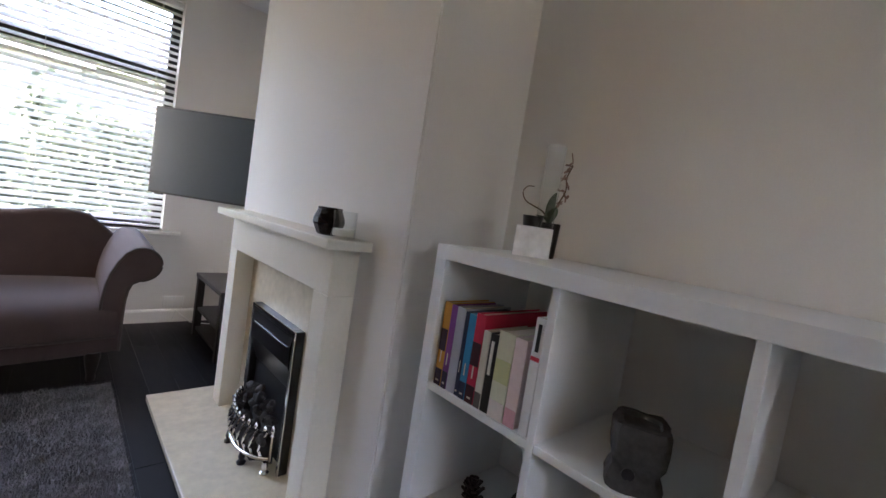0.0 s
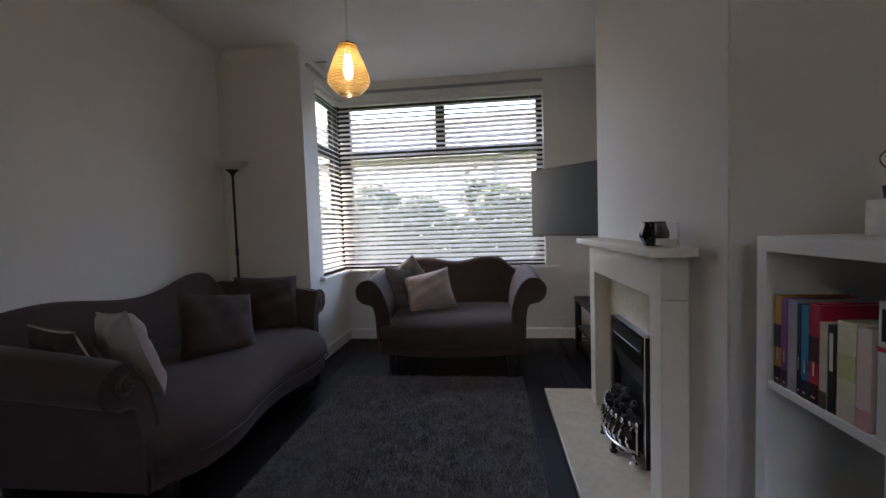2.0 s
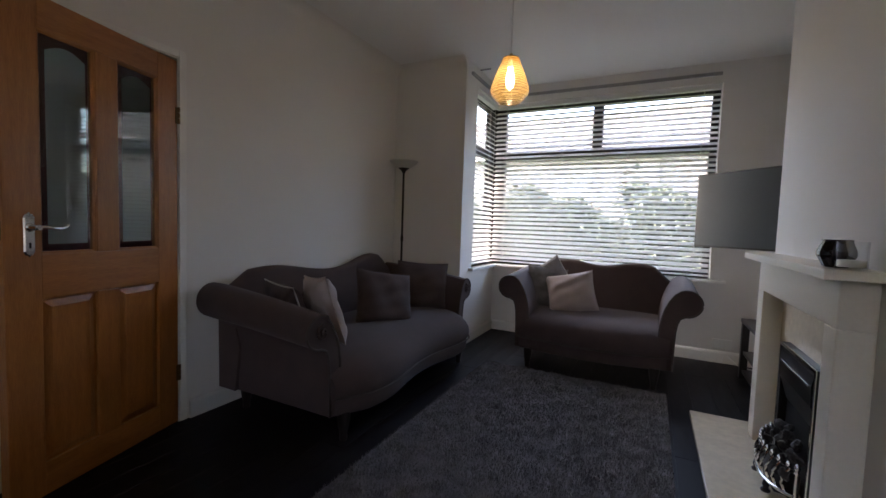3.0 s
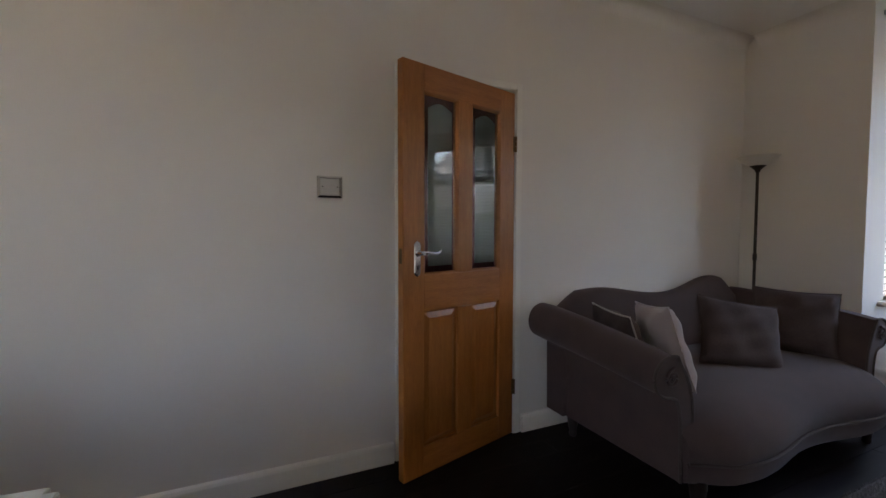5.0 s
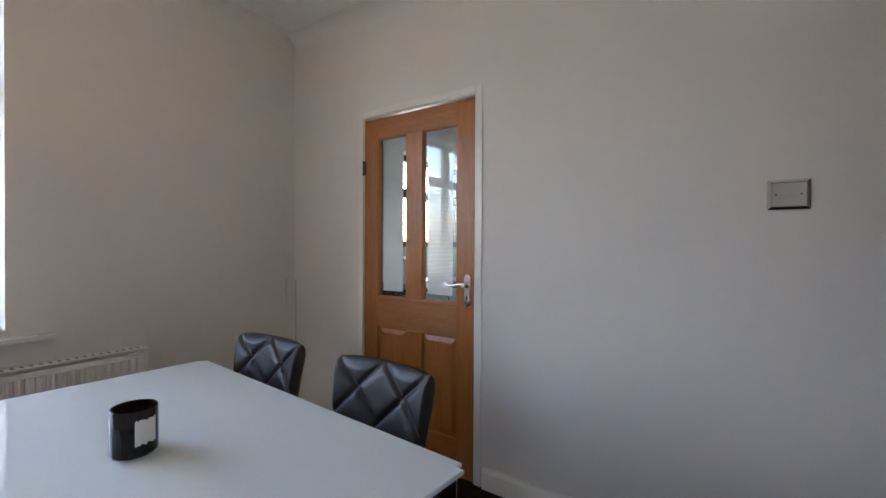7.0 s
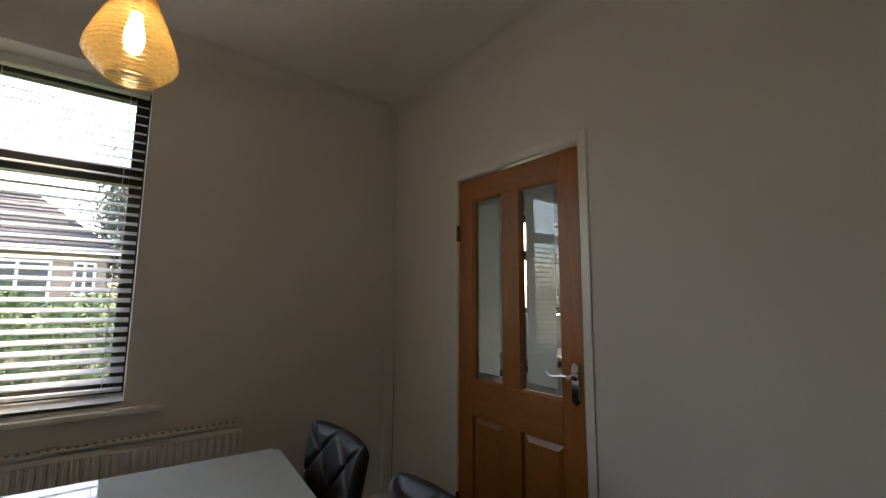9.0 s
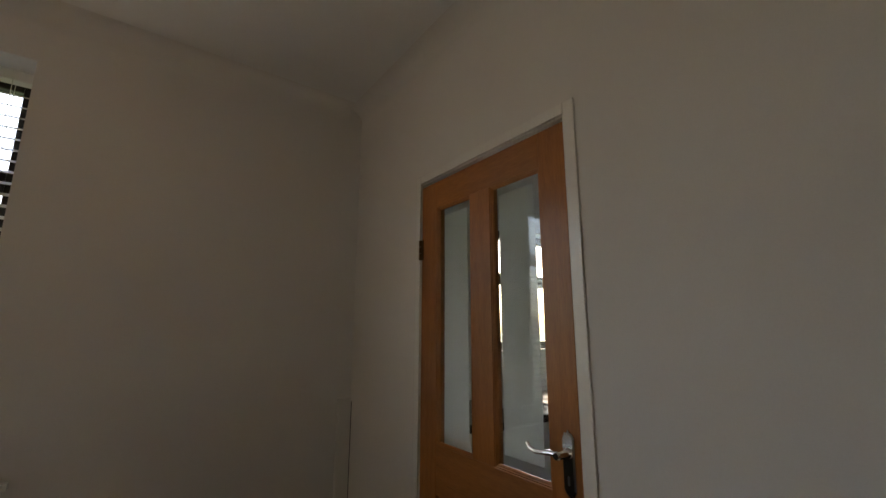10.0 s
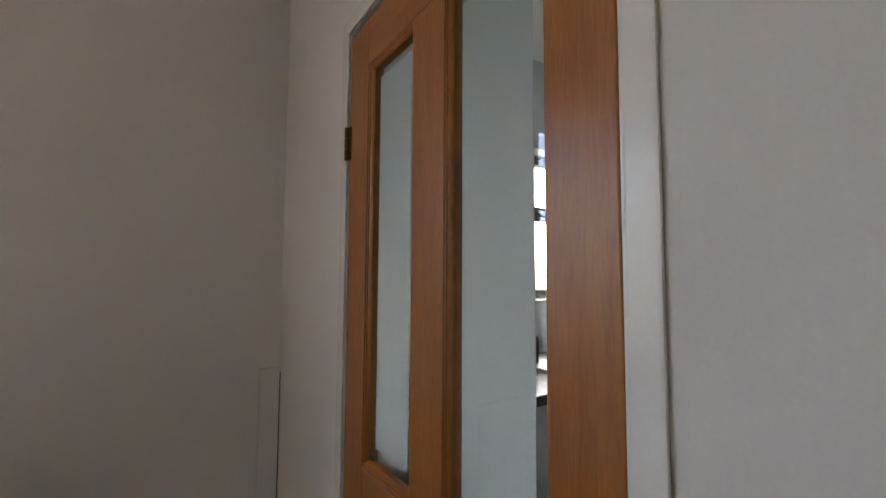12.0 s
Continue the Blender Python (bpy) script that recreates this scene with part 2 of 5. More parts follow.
def loft(sections, bm=None, closed=False):
    """Skins a row of equal rings; the ends are capped unless the row closes on itself."""
    bm = bm or bmesh.new()
    rings = [[bm.verts.new(p) for p in s] for s in sections]
    n = len(rings[0])
    pairs = list(zip(rings, rings[1:])) + ([(rings[-1], rings[0])] if closed else [])
    for a, b in pairs:
        for i in range(n):
            bm.faces.new((a[i], a[(i + 1) % n], b[(i + 1) % n], b[i]))
    if not closed:
        bm.faces.new(rings[0][::-1])
        bm.faces.new(rings[-1])
    bmesh.ops.recalc_face_normals(bm, faces=bm.faces)
    return bm


def lathe(profile, n=32, bm=None, cx=0, cy=0):
    """Turns (radius, height) pairs round the upright axis."""
    bm = bm or bmesh.new()
    secs = [[(cx + r * math.cos(2 * math.pi * i / n), cy + r * math.sin(2 * math.pi * i / n), z) for i in range(n)] for r, z in profile]
    return loft(secs, bm)


def tube(points, r, n=10, bm=None, r1=None):
    """A round bar along a line of points, tapering to r1."""
    pts = [Vector(p) for p in points]
    secs = []
    for i, p in enumerate(pts):
        d = (pts[min(i + 1, len(pts) - 1)] - pts[max(i - 1, 0)]).normalized()
        q = d.to_track_quat("Z", "Y")
        rad = r if r1 is None else r + (r1 - r) * i / (len(pts) - 1)
        secs.append([p + q @ Vector((rad * math.cos(2 * math.pi * k / n), rad * math.sin(2 * math.pi * k / n), 0)) for k in range(n)])
    return loft(secs, bm)


def part(name, bm, material, parent=None, label="", smooth=False, m=None):
    """Links a bmesh as one mesh object under a thing or under a part."""
    me = bpy.data.meshes.new(name)
    bm.to_mesh(me)
    bm.free()
    me.materials.append(material)
    if smooth:
        me.shade_smooth()
        me.set_sharp_from_angle(angle=radians(38))
    ob = new(name, me)
    if parent:
        ob.parent = parent
    if m is not None:
        ob.matrix_basis = m
    if label:
        ob["label"] = label
    return ob


def thing(name, label, category, m=None, group="", kind=""):
    ob = new(name)
    ob.empty_display_size = 0.1
    if m is not None:
        ob.matrix_basis = m
    return tagged(ob, label, category, group, kind)


def solid(name, bm, material, label, category, kind="structure", smooth=False, m=None):
    ob = part(name, bm, material, None, "", smooth, m)
    return tagged(ob, label, category, kind=kind)


# ---- the shell of the room ----
XW, XE, YS, YN, YL, XB, XC = -2.0, 1.40, -2.57, 4.20, 3.29, -1.26, 0.955
H = 2.66
D1 = (0.487, 1.170)      # doorway to the hall, from y to y
D2 = (-1.889, -1.105)    # doorway to the kitchen
DH = 1.992
SW = (-0.572, 1.02, 0.85, 2.415)   # dining window: x from, x to, z from, z to
FW = (-1.26, 0.80, 0.74, 2.485)    # front window

solid("wall_west", boxes(
    (XW - 0.1, XW, YS - 0.3, D2[0], 0, H), (XW - 0.1, XW, D2[0], D2[1], DH, H), (XW - 0.1, XW, D2[1], D1[0], 0, H),
    (XW - 0.1, XW, D1[0], D1[1], DH, H), (XW - 0.1, XW, D1[1], YL, 0, H)), WALL, "cream painted plaster wall with two doorways", "wall")
solid("wall_south", boxes(
    (XW, SW[0], YS - 0.3, YS, 0, H), (SW[0], SW[1], YS - 0.3, YS, 0, SW[2]), (SW[0], SW[1], YS - 0.3, YS, SW[3], H),
    (SW[1], XE, YS - 0.3, YS, 0, H)), WALL, "cream painted plaster wall round the dining window", "wall")
solid("wall_north_corner", boxes((XW - 0.1, XB, YL, YL + 0.28, 0, H)), WALL, "cream painted plaster wall beside the bay", "wall")
solid("wall_bay_side", boxes(
    (XB - 0.24, XB, YL + 0.28, YN + 0.25, 0, FW[2]), (XB - 0.24, XB, YL + 0.28, YN + 0.25, FW[3], H)), WALL, "cream painted wall under the side light of the bay", "wall")
solid("wall_north", boxes(
    (XB, FW[1], YN, YN + 0.25, 0, FW[2]), (XB, FW[1], YN, YN + 0.25, FW[3], H), (FW[1], XE, YN, YN + 0.25, 0, H)), WALL, "cream painted wall round the front window", "wall")
solid("wall_east", boxes((XE, XE + 0.25, YS - 0.3, YN + 0.25, 0, H)), WALL, "cream painted plaster wall in the alcoves", "wall")
bm = boxes((XC, XE, 1.285, 2.79, 0, H))
bmesh.ops.bevel(bm, geom=[e for e in bm.edges if abs(e.verts[0].co.z - e.verts[1].co.z) > 1 and e.verts[0].co.x < XC + 0.01], offset=0.005, segments=2, affect="EDGES")
solid("wall_chimney_breast", bm, WALL, "cream painted chimney breast", "wall")
solid("ceiling", boxes((XW - 0.1, XE + 0.25, YS - 0.3, YN + 0.25, H, H + 0.12)), CEIL, "white painted ceiling", "ceiling")


def coving(name, a, b, inward):
    """A plain quarter-round cove along the wall top from a to b."""
    a, b, w = Vector((*a, H)), Vector((*b, H)), Vector((*inward, 0))
    prof = [(0, 0)] + [(0.085 * (1 - math.sin(t)), -0.085 * (1 - math.cos(t))) for t in [i * math.pi / 16 for i in range(9)]]
    secs = [[p + w * u + Vector((0, 0, v)) for u, v in prof] for p in (a, b)]
    solid(name, loft(secs), WALL, "cream painted plaster coving", "coving", smooth=True)


coving("trim_cove_west", (XW, YS), (XW, YL), (1, 0))
coving("trim_cove_south", (XW + 0.085, YS), (XE, YS), (0, 1))
coving("trim_cove_corner", (XW + 0.085, YL), (XB, YL), (0, -1))


def skirting(name, a, b, inward):
    a, b, w = Vector((*a, 0)), Vector((*b, 0)), Vector((*inward, 0))
    prof = [(0, 0), (0.016, 0), (0.016, 0.085), (0.012, 0.098), (0.006, 0.104), (0, 0.106)]
    secs = [[p + w * u + Vector((0, 0, v)) for u, v in prof] for p in (a, b)]
    solid(name, loft(secs), GLOSS, "white gloss skirting board", "skirting")


skirting("baseboard_west_south", (XW, YS), (XW, D2[0] - 0.053), (1, 0))
skirting("baseboard_west_middle", (XW, D2[1] + 0.053), (XW, D1[0] - 0.053), (1, 0))
skirting("baseboard_west_north", (XW, D1[1] + 0.053), (XW, YL), (1, 0))
skirting("baseboard_south", (XW + 0.016, YS), (XE, YS), (0, 1))
skirting("baseboard_corner", (XW + 0.016, YL), (XB, YL), (0, -1))
skirting("baseboard_bay", (XB, YL), (XB, YN), (1, 0))
skirting("baseboard_north", (XB + 0.016, YN), (XE, YN), (0, -1))
skirting("baseboard_alcove_north", (XE, 2.79), (XE, YN - 0.016), (-1, 0))
skirting("baseboard_alcove_south", (XE, YS + 0.016), (XE, 1.285), (-1, 0))


def door_frame(name, d):
    y0, y1 = d
    bm = boxes((XW - 0.1, XW, y0 - 0.004, y0 + 0.004, 0, DH + 0.004), (XW - 0.1, XW, y1 - 0.004, y1 + 0.004, 0, DH + 0.004),
               (XW - 0.1, XW, y0, y1, DH - 0.004, DH + 0.004))
    for x0, x1 in ((XW, XW + 0.007), (XW - 0.109, XW - 0.1)):
        box(bm, x0, x1, y0 - 0.041, y0 - 0.002, 0, DH + 0.041, 0.004)
        box(bm, x0, x1, y1 + 0.002, y1 + 0.041, 0, DH + 0.041, 0.004)
        box(bm, x0, x1, y0 - 0.002, y1 + 0.002, DH + 0.002, DH + 0.041, 0.004)
    solid(name, bm, GLOSS, "white gloss door lining and architrave", "door frame")


door_frame("trim_door_frame_1", D1)
door_frame("trim_door_frame_2", D2)

# ---- doors ----


def glazed_door(name, label, m, s, w, panes, glass, lock, foot, plate, arch=False):
    """A four-panel oak door, two panels glazed; u runs from the hinge, s is its side.
    panes: the two openings across; glass: their z range; lock, foot: lower edge of the lock rail, upper edge of the foot rail;
    plate: u and z of the handle plate."""
    door = thing(name, label, "door", m, kind="structure")
    t = 0.042
    (p0, p1), (p2, p3) = panes
    g0, g1 = glass
    top = 1.975

    def b(u0, u1, z0, z1, xa=-t, xb=0.0, bev=0.003):
        ya, yb = sorted((s * u0, s * u1))
        return boxes((xa, xb, ya, yb, z0, z1), bev=bev)

    part("stile", b(0.0, p0, 0.006, top), OAKV, door)
    part("stile", b(p3, w, 0.006, top), OAKV, door)
    part("top_rail", b(p0, p3, g1, top), OAKH, door)
    part("lock_rail", b(p0, p3, lock, g0), OAKH, door)
    part("bottom_rail", b(p0, p3, 0.006, foot), OAKH, door)
    part("muntin", b(p1, p2, g0, g1), OAKV, door)
    part("muntin", b(p1, p2, foot, lock), OAKV, door)
    for u0, u1 in panes:
        panel = part("panel", b(u0, u1, foot, lock, -t + 0.014, -0.016, 0), OAKV, door)
        ya, yb = sorted((s * (u0 + 0.010), s * (u1 - 0.010)))
        for xa, dx in ((-0.016, 0.010), (-t + 0.014, -0.010)):
            ring = [[(xa, ya, foot + 0.01), (xa, yb, foot + 0.01), (xa, yb, lock - 0.01), (xa, ya, lock - 0.01)],
                    [(xa + dx, ya + 0.026, foot + 0.036), (xa + dx, yb - 0.026, foot + 0.036), (xa + dx, yb - 0.026, lock - 0.036), (xa + dx, ya + 0.026, lock - 0.036)]]
            part("raised_field", loft(ring), OAKV, panel)
        pane = part("glass_pane", b(u0, u1, g0, g1, -0.020, -0.016, 0), DOORGLASS, door, "clear glass with an etched centre band")
        pane.visible_shadow = False
        za, zb = g0 + 0.04, g1 - 0.036
        ya, yb = sorted((s * (u0 + 0.026), s * (u1 - 0.041)))
        n = 12
        crown = [(yb + (ya - yb) * i / n, zb - (0.03 * (1 - math.sin(math.pi * i / n)) if arch else 0)) for i in range(n + 1)]
        outline = [(ya, za), (yb, za)] + crown
        part("etched_band", loft([[(x, y, z) for y, z in outline] for x in (-0.0235, -0.0215)]), FROST, pane, "etched frosted band")
        # ovolo beads: a quirk at the face, then a round running down to the glass
        prof = [(0.0, -0.0035), (0.0035, -0.0035), (0.0045, -0.0065), (0.0085, -0.0085), (0.0112, -0.0115), (0.012, -0.0135), (0.012, -0.0155), (0.0, -0.0155)]
        for ua, ub, along in ((u0, 1, "z"), (u1, -1, "z"), (g0, 1, "u"), (g1, -1, "u")):
            if along == "z":
                secs = [[(x, s * (ua + ub * d), z + k * d) for d, x in prof] for z, k in ((g0, 1), (g1, -1))]
            else:
                secs = [[(x, s * (u + k * d), ua + ub * d) for d, x in prof] for u, k in ((u0, 1), (u1, -1))]
            part("glazing_bead", loft(secs), OAKV if along == "z" else OAKH, door)
    for z in (0.24, 1.645):
        hinge = part("hinge", boxes((-0.004, 0.004, -0.012, 0.012, z, z + 0.087)), BRASS, door, "aged brass butt hinge")
        for k in range(3):
            part("knuckle", lathe([(0.0065, z + 0.030 * k), (0.0065, z + 0.030 * k + 0.027)], 10, cx=0.007, cy=-s * 0.004), BRASS, hinge, smooth=True)
    # lever handle on a shaped plate
    uc, zc = plate
    shape = [(-0.020, -0.066), (-0.013, -0.078), (-0.006, -0.080), (0, -0.087), (0.006, -0.080), (0.013, -0.078), (0.020, -0.066),
             (0.020, 0.066), (0.013, 0.078), (0.006, 0.080), (0, 0.087), (-0.006, 0.080), (-0.013, 0.078), (-0.020, 0.066)]
    handle = part("handle", loft([[(x, s * uc + u * k, zc + v * k2) for u, v in shape] for x, k, k2 in ((0.0, 1, 1), (0.004, 1, 1), (0.008, 0.78, 0.94))]), CHROME, door, "chrome lever handle on a long plate")
    zl = zc + 0.028
    part("boss", lathe([(0.017, 0.0), (0.016, 0.006), (0.011, 0.011), (0.0105, 0.04), (0.012, 0.046), (0.009, 0.052)], 18), CHROME, handle, smooth=True, m=pose(0.006, s * uc, zl, 0, 90, 0))
    pts = [(0.047, s * (uc + 0.002), zl), (0.050, s * (uc - 0.022), zl + 0.003), (0.051, s * (uc - 0.050), zl - 0.001), (0.050, s * (uc - 0.076), zl - 0.004),
           (0.049, s * (uc - 0.096), zl + 0.001), (0.048, s * (uc - 0.108), zl + 0.013)]
    part("lever", tube(pts, 0.0082, 12, r1=0.0052), CHROME, handle, smooth=True)
    # Black block on the uncut plate, for the dark inside the key opening.
    part("keyhole_shade", boxes((0.0075, 0.0095, s * uc - 0.003, s * uc + 0.003, zc - 0.052, zc - 0.03), bev=0.001), IRON, handle)
    part("latch_face", boxes((-t + 0.01, -0.010, s * w - 0.001, s * w + 0.001, zc - 0.02, zc + 0.05)), BRASS, door, "brass latch face on the door edge")
    part("rear_handle", boxes((-t - 0.01, -t, s * uc - 0.02, s * uc + 0.02, zc - 0.085, zc + 0.085), bev=0.004), CHROME, door)
    return door


glazed_door("door_1", "ajar varnished oak door, upper half glazed, chrome lever", pose(XW, D1[1] - 0.006, 0, 0, 0, 16), -1, 0.778,
            ((0.120, 0.336), (0.436, 0.656)), (0.982, 1.850), 0.806, 0.14, (0.699, 1.062), True)
glazed_door("door_2", "closed varnished oak door with two etched glass panes", pose(XW, D2[0] + 0.005, 0), 1, 0.774,
            ((0.113, 0.328), (0.440, 0.671)), (0.910, 1.857), 0.735, 0.20, (0.736, 0.99))

# ---- windows and blinds ----


def window(name, label, along, a0, a1, z0, z1, face, out, transom, mullions, top_mullions):
    """A dark framed window in its opening. along: 'x' or 'y'; face: the wall's face; out: +1 or -1 away from the room."""
    win = thing(name, label, "window", kind="structure")
    f0, f1 = sorted((face + out * 0.10, face + out * 0.165))
    g = face + out * 0.135

    def b(p, q, za, zb, lo=f0, hi=f1, bev=0.006):
        return boxes((p, q, lo, hi, za, zb), bev=bev) if along == "x" else boxes((lo, hi, p, q, za, zb), bev=bev)

    w = 0.062
    part("window_frame", b(a0, a0 + w, z0, z1), FRAMEB, win)
    part("window_frame", b(a1 - w, a1, z0, z1), FRAMEB, win)
    part("window_frame", b(a0 + w, a1 - w, z0, z0 + w), FRAMEB, win)
    part("window_frame", b(a0 + w, a1 - w, z1 - w, z1), FRAMEB, win)
    part("transom", b(a0 + w, a1 - w, transom - 0.045, transom + 0.045), FRAMEB, win)
    for p in mullions:
        part("mullion", b(p - 0.04, p + 0.04, z0 + w, transom - 0.045), FRAMEB, win)
    for p in top_mullions:
        part("mullion", b(p - 0.05, p + 0.05, transom + 0.045, z1 - w), FRAMEB, win)
    cuts = [a0 + w] + [q for p in mullions for q in (p - 0.04, p + 0.04)] + [a1 - w]
    tops = [a0 + w] + [q for p in top_mullions for q in (p - 0.05, p + 0.05)] + [a1 - w]
    for row, za, zb in ((cuts, z0 + w, transom - 0.045), (tops, transom + 0.045, z1 - w)):
        for p, q in zip(row[::2], row[1::2]):
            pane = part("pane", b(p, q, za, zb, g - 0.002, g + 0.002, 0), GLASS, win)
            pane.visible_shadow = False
    return win


def blind(name, label, along, a0, a1, z0, z1, plane, tilt, cords):
    """A venetian blind: headrail, slats, bottom rail, ladder cords, wand."""
    bl = thing(name, label, "blind")
    L = a1 - a0

    def put(bm):
        if along == "y":
            bmesh.ops.rotate(bm, verts=bm.verts, cent=(0, 0, 0), matrix=Matrix.Rotation(radians(90), 3, "Z"))
        return bm

    def at(z, rx=0):
        c = (a0 + a1) / 2
        return (pose(c, plane, z) if along == "x" else pose(plane, c, z)) @ (Matrix.Rotation(radians(rx), 4, "X") if along == "x" else Matrix.Rotation(radians(rx), 4, "Y"))

    part("headrail", put(boxes((-L / 2, L / 2, -0.027, 0.027, -0.045, 0), bev=0.003)), SLAT, bl, m=at(z1))
    part("bottom_rail", put(boxes((-L / 2, L / 2, -0.025, 0.025, 0, 0.014), bev=0.003)), SLAT, bl, m=at(z0))
    prof = [(-0.025, 0.0022), (-0.0235, 0.0034), (-0.012, 0.0036), (0.012, 0.0036), (0.0235, 0.0034), (0.025, 0.0022), (0.025, 0.0008), (0.0235, -0.0002), (-0.0235, -0.0002), (-0.025, 0.0008)]
    bm = put(loft([[(x, u, v) for u, v in prof] for x in (-L / 2, L / 2)]))
    first = part("slat", bm, SLAT, bl, m=at(z0 + 0.05, tilt))
    z = z0 + 0.098
    while z < z1 - 0.06:
        o = new("slat", first.data)
        o.parent = bl
        o.matrix_basis = at(z, tilt)
        z += 0.048
    for k in cords:
        p = -L / 2 + k * L
        for d in (-0.026, 0.026):
            part("ladder_cord", put(boxes((p - 0.0012, p + 0.0012, d - 0.0012, d + 0.0012, z0, z1 - 0.04))), CORD, bl, m=at(0))
    return bl


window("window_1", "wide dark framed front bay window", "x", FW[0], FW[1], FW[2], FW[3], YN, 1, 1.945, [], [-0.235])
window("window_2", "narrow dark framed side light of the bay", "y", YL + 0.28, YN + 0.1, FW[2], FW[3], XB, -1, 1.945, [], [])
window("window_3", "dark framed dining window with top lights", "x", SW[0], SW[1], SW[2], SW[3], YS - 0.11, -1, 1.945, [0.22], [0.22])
blind("venetian_blind", "white wooden venetian blind across the front window", "x", FW[0] - 0.04, FW[1] - 0.006, FW[2] + 0.02, FW[3], YN + 0.05, 36, (0.06, 0.35, 0.65, 0.94))
blind("venetian_blind", "white wooden venetian blind on the bay side light", "y", YL + 0.29, YN + 0.022, FW[2] + 0.02, FW[3], XB - 0.05, 36, (0.12, 0.88))
blind("venetian_blind", "white wooden venetian blind across the dining window", "x", SW[0] + 0.008, SW[1] - 0.008, SW[2] + 0.02, SW[3], YS - 0.165, -24, (0.05, 0.35, 0.65, 0.95))
solid("trim_bay_corner_post", boxes((XB - 0.165, XB - 0.002, YN + 0.102, YN + 0.165, FW[2], FW[3]), bev=0.004), FRAMEB, "black corner post of the bay window", "window post")
solid("window_sill_front", boxes((XB - 0.12, FW[1] + 0.12, YN - 0.05, YN + 0.1, FW[2] - 0.03, FW[2]), (XB - 0.1, XB + 0.05, YL + 0.2, YN - 0.05, FW[2] - 0.03, FW[2]), bev=0.006), GLOSS, "white gloss window board of the bay", "window sill")
solid("window_sill_dining", boxes((SW[0] - 0.15, SW[1] + 0.12, YS, YS + 0.05, SW[2] - 0.055, SW[2] - 0.03), (SW[0], SW[1], YS - 0.21, YS, SW[2] - 0.02, SW[2]), bev=0.004), GLOSS, "white gloss window board of the dining window", "window sill")
# The grey puts the shadow line above the window into the track's colour.
TRACK = surface("track_shadow_grey", (0.30, 0.30, 0.30), 0.5, var=0.08, bump=0.02)
# The third box only draws a thin dark line on the bay ceiling.
solid("trim_curtain_rail", boxes((XB + 0.035, FW[1] - 0.01, YN - 0.026, YN - 0.002, 2.545, 2.572), (XB + 0.002, XB + 0.026, YL + 0.1, YN - 0.03, 2.545, 2.572), (XB + 0.004, XB + 0.11, YL + 0.305, YL + 0.317, H - 0.012, H - 0.001), bev=0.003), TRACK, "curtain track round the bay, coloured grey for its shadow line", "curtain track")

# ---- floor ----
floor = solid("floor", boxes((XW - 0.1, XE + 0.25, YS - 0.3, YN + 0.25, -0.12, -0.004)), FLOORB, "black stained wooden floor", "floor")

# ---- living end: sofas ----


def bump2(s, c, w):
    return math.exp(-((s - c) / w) ** 2)


